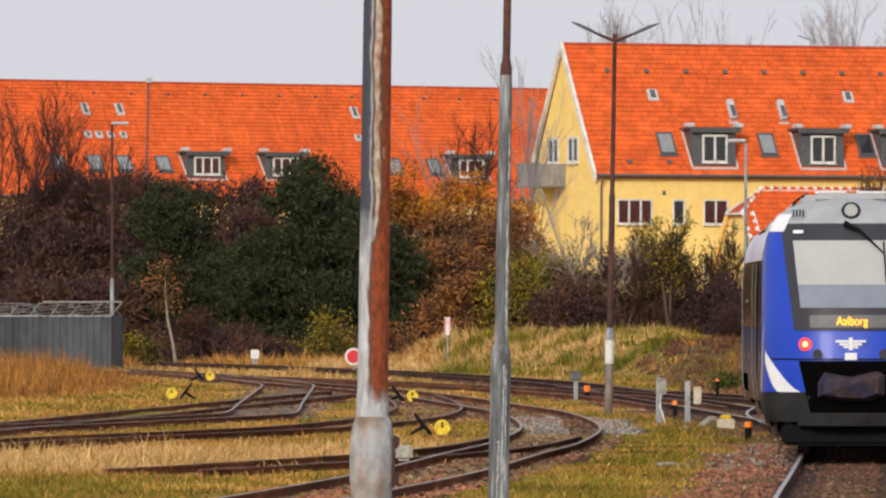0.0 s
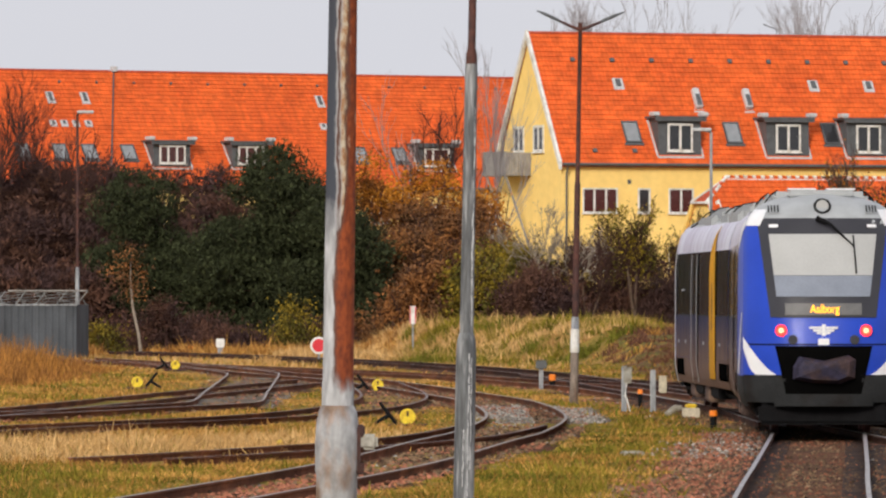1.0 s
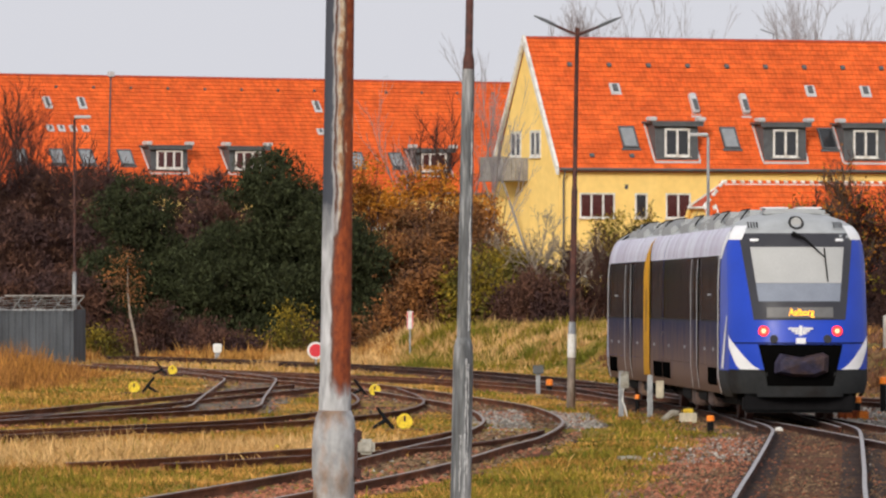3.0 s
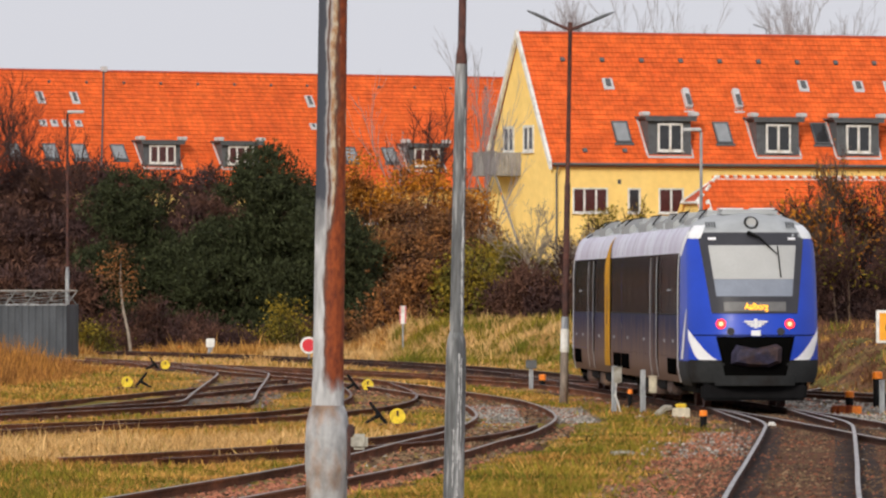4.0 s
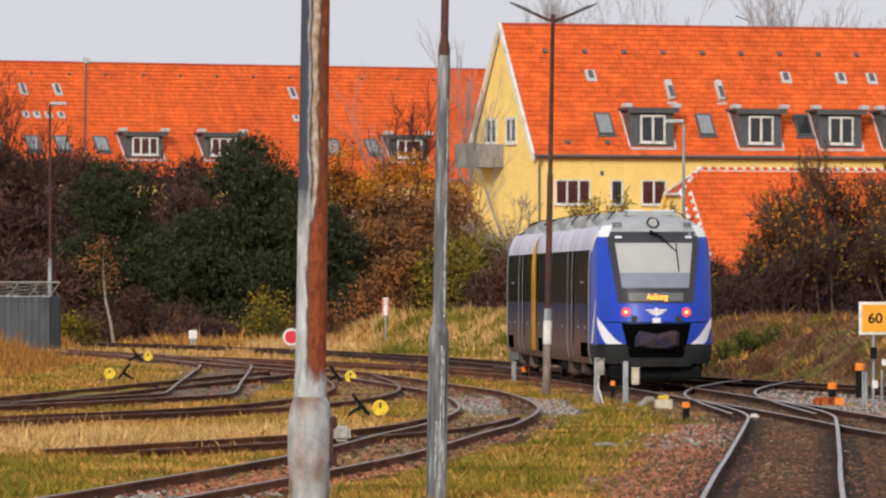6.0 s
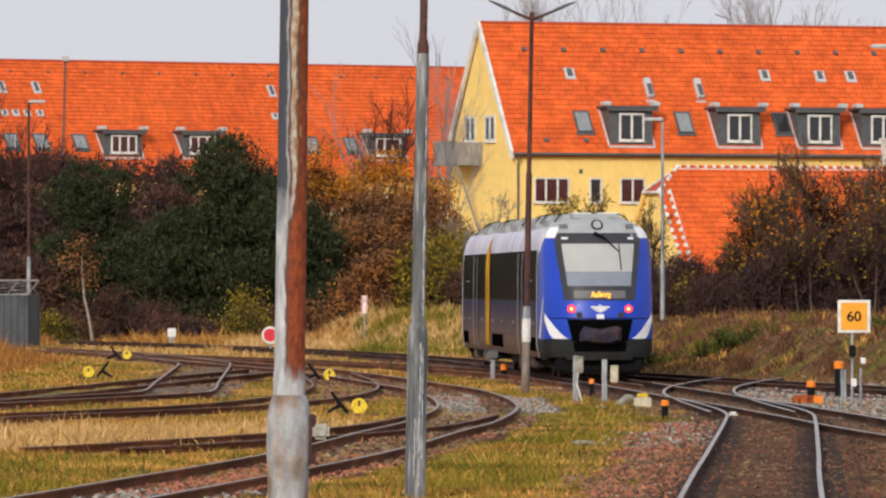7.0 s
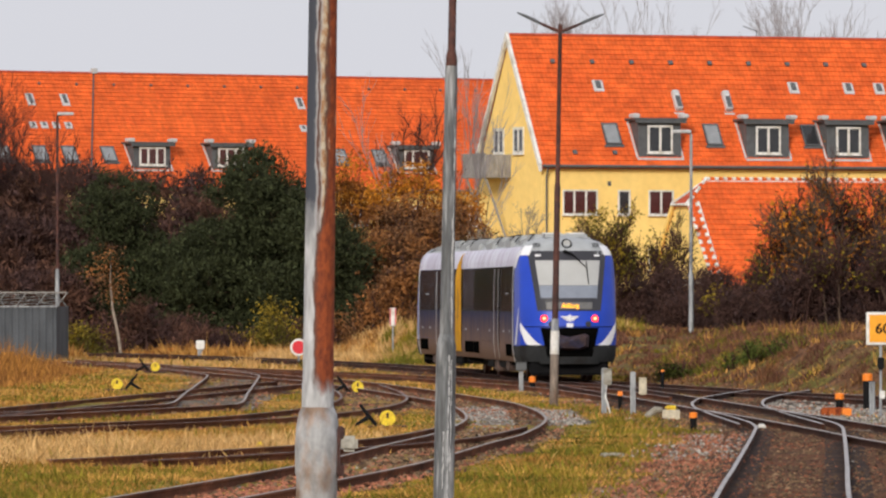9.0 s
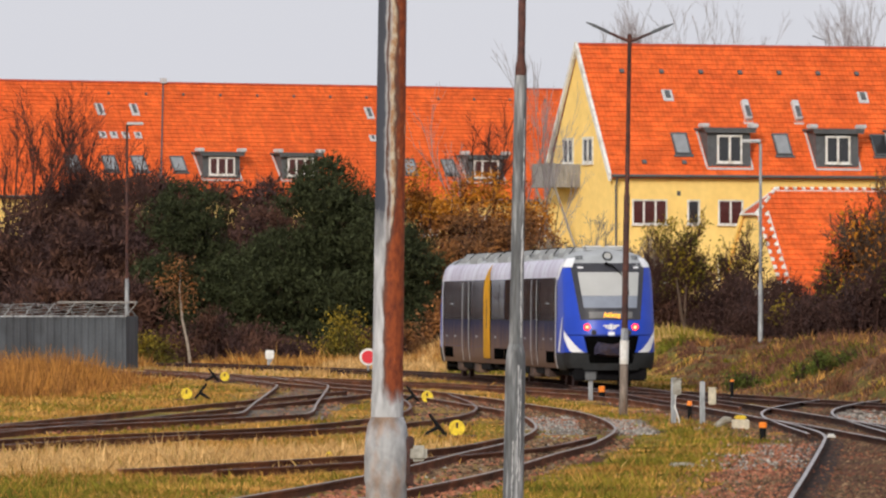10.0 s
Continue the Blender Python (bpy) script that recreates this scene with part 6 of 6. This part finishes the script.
def blades(name, X, Y, H, mat, label, rng, lean=0.6, width=0.00011):
    n = len(X)
    Z = ground_z(X, Y) - 0.01
    a = rng.uniform(0, 2 * math.pi, n)
    W = np.maximum(width * Y, 0.008) * rng.uniform(0.7, 1.5, n)
    base = np.stack([X, Y, Z], -1)
    side = np.stack([np.cos(a), np.sin(a) * 0.6, np.zeros(n)], -1) * W[:, None]
    tip = base + np.stack([rng.normal(0, lean, n) * H, rng.normal(0, lean, n) * H, H], -1)
    V = np.stack([base - side, base + side, tip], 1).reshape(-1, 3)
    F = np.arange(n * 3).reshape(-1, 3)
    ob = tri_mesh(name, V, F, mat)
    tagged(ob, label, "grass", kind="stuff")


def build_grass():
    rng = np.random.default_rng(11)
    X, Y = screen_spread(rng, 600000, 72, 330, -0.076, 0.072)
    gap = track_gap(X, Y)
    patch = wave(X, Y, 2.2) + 0.5 * wave(X, Y, 0.7)
    wild = rng.random(len(X))
    keep = (gap > 1.2 + 0.25 * patch) | ((wild < 0.05) & (X < 2.4) & (Y > 85))
    red = (np.abs(X - (Y * 0.053 - 0.7)) < 2.15 + 0.35 * patch) & (Y < 128)
    keep &= ~(red & (wild > 0.04))
    gravel = (X > 6.5) & (Y > 128) & (Y < 186 - 2.2 * (X - 7)) & (wild > 0.05)
    gravel |= (X > 0.3) & (X < 2.6 + 0.3 * patch) & (Y > 137) & (Y < 158) & (wild > 0.12)
    keep &= ~gravel
    X, Y, gap, patch = X[keep], Y[keep], gap[keep], patch[keep]
    n = len(X)
    tan_zone = np.exp(-((Y - (122 + 1.5 * X)) / 9.0) ** 2) * (X < -0.9) + 0.45 * ((Y > 240) & (X < 3.5))
    green = 0.46 + 0.5 * patch - 0.9 * tan_zone + 0.15 * (X > 0) + 0.2 * ((X > -1.0) & (Y < 150)) - 0.42 * ((X > 5.5) & (Y > 150)) + 0.3 * ((Y > 240) & (X > -0.5) & (X < 6)) + 0.35 * ((X < -3.5) & (Y < 102))
    is_green = rng.random(n) < np.clip(green, 0.04, 0.93)
    H = rng.gamma(4.0, 0.0145, n) * (1 + 1.3 * tan_zone) * (0.6 + 0.5 * (gap > 1.8)) * (1 + 0.6 * np.clip(patch, 0, 1))
    H *= np.where(is_green, 0.85, 1.0)
    bank = (X > 5.0) & (Y > 172) & (rng.random(n) < 0.6)
    blades("bank_growth", X[bank & ~is_green], Y[bank & ~is_green], 1.6 * H[bank & ~is_green], "bank_grass", "withered reddish growth on the bank", rng, 0.8)
    drop = bank & ~is_green
    bleached = ~is_green & (tan_zone + rng.normal(0, 0.15, n) > 0.42) & ~drop
    dry = ~is_green & ~bleached & ~drop
    blades("bleached_grass", X[bleached], Y[bleached], H[bleached], "grass_tan", "long pale bleached grass", rng)
    blades("dry_grass", X[dry], Y[dry], H[dry], "grass_dry", "tan dry autumn grass", rng)
    blades("green_grass", X[is_green], Y[is_green], H[is_green], "grass_green", "yellow-green rough grass", rng)
    # rough tufts on the banks
    for mat, nt, label, x0, x1, y0, y1 in (("bank_grass", 1500, "withered reddish tufts on the bank", 4.8, 17.0, 176, 262), ("grass_dry", 170, "pale dry tufts on the bank", 4.8, 17.0, 176, 262),
                                           ("grass_green", 420, "green tufts on the bank", 4.8, 17.0, 176, 262), ("grass_green", 1100, "rough green tufts on the far bank", -2.6, 7.0, 258, 306),
                                           ("grass_tan", 900, "long dry tufts on the far bank", -7.5, 7.0, 262, 308), ("reed", 520, "rusty undergrowth before the trees", -16.5, -3.0, 294, 304), ("grass_dry", 300, "dry tufts before the trees", -16.5, -3.0, 292, 303)):
        X, Y = rng.uniform(x0, x1, nt), rng.uniform(y0, y1, nt)
        tone = wave(X, Y, 1.6) + 0.6 * wave(Y, X, 0.8)
        ok = (track_gap(X, Y) > 1.9) & (ground_z(X, Y) > -0.02 if x0 > 4 else ground_z(X, Y) > -0.3) & ((tone > -0.1) if mat == "grass_green" else (tone < 0.35))
        X, Y, tone = X[ok], Y[ok], tone[ok]
        per = 46
        size = rng.uniform(0.5, 1.3, len(X))
        BX = np.repeat(X, per) + rng.normal(0, 0.16, len(X) * per) * np.repeat(size, per)
        BY = np.repeat(Y, per) + rng.normal(0, 0.22, len(X) * per)
        blades("bank_tufts", BX, BY, rng.gamma(5.0, 0.05 if x0 < 0 else 0.036, len(BX)) * np.repeat(size, per), mat, label, rng, 0.45)
    # reeds before the fence
    n = 14000
    X = rng.uniform(-23, -11.2, n)
    Y = rng.uniform(196, 240, n)
    top = (1.0 - 0.8 * sstep(-14.0, -11.6, X + 0.6 * wave(X, Y, 0.8))) * (0.62 + 0.55 * np.clip(0.5 + wave(X, Y, 1.4), 0, 1))
    keep = track_gap(X, Y) > 1.2
    X, Y, top = X[keep], Y[keep], top[keep]
    blades("reeds", X, Y, top * rng.uniform(0.5, 1.15, len(X)), "reed", "tall orange-brown reeds", rng, 0.28)
    # taller weeds
    n = 2600
    X, Y = screen_spread(rng, n, 76, 150, -0.07, 0.03)
    keep = (track_gap(X, Y) > 1.3) & (wave(X, Y, 1.1) > 0.35)
    X, Y = X[keep], Y[keep]
    blades("weeds", X, Y, rng.uniform(0.1, 0.24, len(X)), "grass_green", "tufts of taller green weeds", rng, 0.6, 0.00022)


def stones(name, X, Y, Z, R, mat, label, rng):
    n = len(X)
    O = np.array([(1, 0, 0), (0, 1, 0), (-1, 0, 0), (0, -1, 0), (0, 0, 0.7), (0, 0, -0.7)], float)
    V = O[None] * rng.uniform(0.6, 1.3, (n, 6, 1)) * R[:, None, None]
    a = rng.uniform(0, 6.28, n)
    c, s = np.cos(a)[:, None], np.sin(a)[:, None]
    V = np.stack([V[..., 0] * c - V[..., 1] * s, V[..., 0] * s + V[..., 1] * c, V[..., 2]], -1)
    V = V + np.stack([X, Y, Z], -1)[:, None]
    i = np.arange(n)[:, None] * 6
    F = np.concatenate([i + [[a_, b_, t_]] for a_, b_ in ((0, 1), (1, 2), (2, 3), (3, 0)) for t_ in (4,)])
    ob = tri_mesh(name, V.reshape(-1, 3), F, mat)
    tagged(ob, label, "gravel", kind="stuff")


def gravel_patch(name, mat, inside, x0, x1, y0, y1, label, lift=0.012, step=0.25):
    xs, ys = np.arange(x0, x1, step), np.arange(y0, y1, step * 2)
    X, Y = np.meshgrid(xs, ys)
    ok = inside(X + 0.25 * wave(X, Y, 0.6), Y + 0.8 * wave(Y, X, 0.7))
    Z = ground_z(X.ravel(), Y.ravel()).reshape(X.shape) + lift
    idx = -np.ones(X.shape, int)
    V, F = [], []
    for j in range(X.shape[0] - 1):
        for i in range(X.shape[1] - 1):
            if ok[j, i]:
                q = []
                for jj, ii in ((j, i), (j, i + 1), (j + 1, i + 1), (j + 1, i)):
                    if idx[jj, ii] < 0:
                        idx[jj, ii] = len(V)
                        V.append((X[jj, ii], Y[jj, ii], Z[jj, ii]))
                    q.append(int(idx[jj, ii]))
                F.append(q)
    tagged(link(name, V, F, mat, smooth=True), label, "gravel", kind="structure")


def build_gravel():
    rng = np.random.default_rng(21)
    gravel_patch("gravel_bed", "ballast", lambda X, Y: (np.abs(X - (Y * 0.053 - 0.7)) < 2.1) & (Y < 127), 0.0, 10.0, 60.0, 130.0, "rusty red and brown ballast stones")
    gravel_patch("gravel_bed", "ballast_grey", lambda X, Y: (X > 6.6) & (Y > 130) & (Y < 184 - 2.2 * (X - 7)), 6.2, 13.0, 129.0, 185.0, "pale grey ballast stones")
    gravel_patch("gravel_bed", "ballast_grey", lambda X, Y: (X > 0.5 - 0.0) & (X < 2.5) & (Y > 137) & (Y < 157), 0.2, 3.0, 136.0, 158.0, "grey ballast stones inside the curve")
    gravel_patch("gravel_bed", "ballast_grey", lambda X, Y: (X > -6.6) & (X < -4.3) & (Y > 158) & (Y < 215), -7.0, -4.0, 157.0, 216.0, "grey ballast stones at the points")
    gravel_patch("bank_soil", "bank", lambda X, Y: (X > 5.2) & (Y > 193 - 2.9 * (X - 6)), 4.8, 24.0, 150.0, 262.0, "reddish brown bank with withered growth", 0.015, 0.4)
    # loose stones on and beside the tracks
    pts = []
    for key, n, w in (("station", 26000, 2.6), ("loop", 11000, 1.2), ("main_right", 5000, 1.5), ("slip", 3500, 1.5), ("spur", 3000, 1.2), ("siding", 2500, 1.1), ("main_left", 1500, 1.2), ("branch", 1500, 1.1)):
        line = LINES[key]
        P = np.array([(p.x, p.y) for p in line])
        P = P[(P[:, 1] > 66) & (P[:, 1] < 260)]
        wgt = 1 / P[:, 1] ** 1.5
        k = rng.choice(len(P), n, p=wgt / wgt.sum())
        pts.append(P[k] + np.stack([rng.uniform(-w, w, n), rng.uniform(-0.6, 0.6, n)], -1))
    n = 6000
    pts.append(np.stack([rng.uniform(6.6, 11, n), rng.uniform(130, 176, n)], -1))
    X = rng.uniform(6.4, 12.0, 900)                      # stones at the foot of the bank
    pts.append(np.stack([X, 194.5 - 2.9 * (X - 6) + rng.normal(0, 1.2, 900)], -1))
    pts.append(np.stack([rng.uniform(0.3, 2.6, 3500), rng.uniform(137, 158, 3500)], -1))
    # red and pale stones heaped beside the station track and in the loop
    n = 9000
    Y = 1 / rng.uniform(1 / 128, 1 / 70, n)
    pts.append(np.stack([Y * 0.053 - 0.7 - rng.uniform(0.85, 1.95, n), Y], -1))
    P = np.concatenate(pts)
    gap = track_gap(P[:, 0], P[:, 1])
    off = np.abs(np.abs(gap) - 0.7525)
    P, gap = P[off > 0.09], gap[off > 0.09]
    Z = np.where(gap < 1.25, -0.142, ground_z(P[:, 0], P[:, 1]) + 0.006)
    beside = (P[:, 1] < 128) & (P[:, 0] < P[:, 1] * 0.053 - 1.2) & (P[:, 0] > P[:, 1] * 0.053 - 3.4)
    red = (rng.random(len(P)) < np.where(beside, 0.55, 0.2) + 0.3 * wave(P[:, 0], P[:, 1], 1.8))
    loop = (P[:, 0] < 1.0) & (P[:, 1] < 99)
    red |= loop & (P[:, 1] > 84) & (rng.random(len(P)) < 0.7)
    pale = ~red & ((P[:, 0] > 6.4) & (P[:, 1] > 128) | (P[:, 0] > 0.0) & (P[:, 0] < 2.7) & (P[:, 1] > 134) & (P[:, 1] < 160) | loop & (P[:, 1] < 86)
                   | beside & (P[:, 1] > 108) & (rng.random(len(P)) < 0.6) | (rng.random(len(P)) < 0.03))
    brown = (gap < 0.72) & (P[:, 0] > 1.2) | (P[:, 0] > P[:, 1] * 0.053 + 0.3) & (P[:, 1] < 130)
    was_red = red.copy()
    red &= ~brown
    pale &= ~brown
    R = rng.uniform(0.026, 0.062, len(P))
    for m, mat, label in ((red, "stone_red", "rust-red ballast stones"), (brown & was_red, "stone_rust", "dark rusty stones between the rails"), (brown & ~was_red & (gap >= 0.42), "stone_brown", "oily brown stones beside the rails"), (pale, "stone_pale", "pale grey ballast stones"), (~red & ~pale & (~brown | ~was_red & (gap < 0.42)), "stone_grey", "brown-grey ballast stones")):
        stones("ballast_stones", P[m, 0], P[m, 1], Z[m], R[m], mat, label, rng)


build_gravel()
build_grass()



# ---------------------------------------------------------------- what moves
def along(s, line, cum):
    i = int(np.searchsorted(cum, s)) - 1
    i = max(0, min(i, len(line) - 2))
    t = (s - cum[i]) / (cum[i + 1] - cum[i])
    return line[i].lerp(line[i + 1], t)


def motions():
    line = smooth_line(ROUTE)
    cum = np.concatenate([[0], np.cumsum([(b - a).length for a, b in zip(line, line[1:])])])
    start = float(np.interp(110.6, [p.y for p in line], cum))
    rear, front = [], []
    for k in range(41):
        t = k * 0.25
        s = start + 8.32 * t + 0.157 * t * t
        for rows, a, b, flip in ((rear, s + 3.6, s + CAR - 0.6, False), (front, s + CAR + 0.6, s + 2 * CAR - 3.6, True)):
            p, q = along(a, line, cum), along(b, line, cum)
            d = (q - p).normalized()
            turn = math.degrees(math.atan2(-d.x, d.y))
            if flip:
                o = q + d * 3.6
                rows.append((t, pose(o.x, o.y, 0, 0, 0, turn + 180)))
            else:
                o = p - d * 3.6
                rows.append((t, pose(o.x, o.y, 0, 0, 0, turn)))
    walk(train_rear, rear)
    walk(train_front, front)
    # the wheels roll without slipping
    for w, y, flipped in WHEELS:
        rows = []
        for k in range(301):
            t = k / 30
            turn = math.degrees((8.32 * t + 0.157 * t * t) / 0.41) * (1 if flipped else -1)
            rows.append((t, pose(0, y, 0.41, turn % 360, 0, 0)))
        walk(w, rows)


motions()
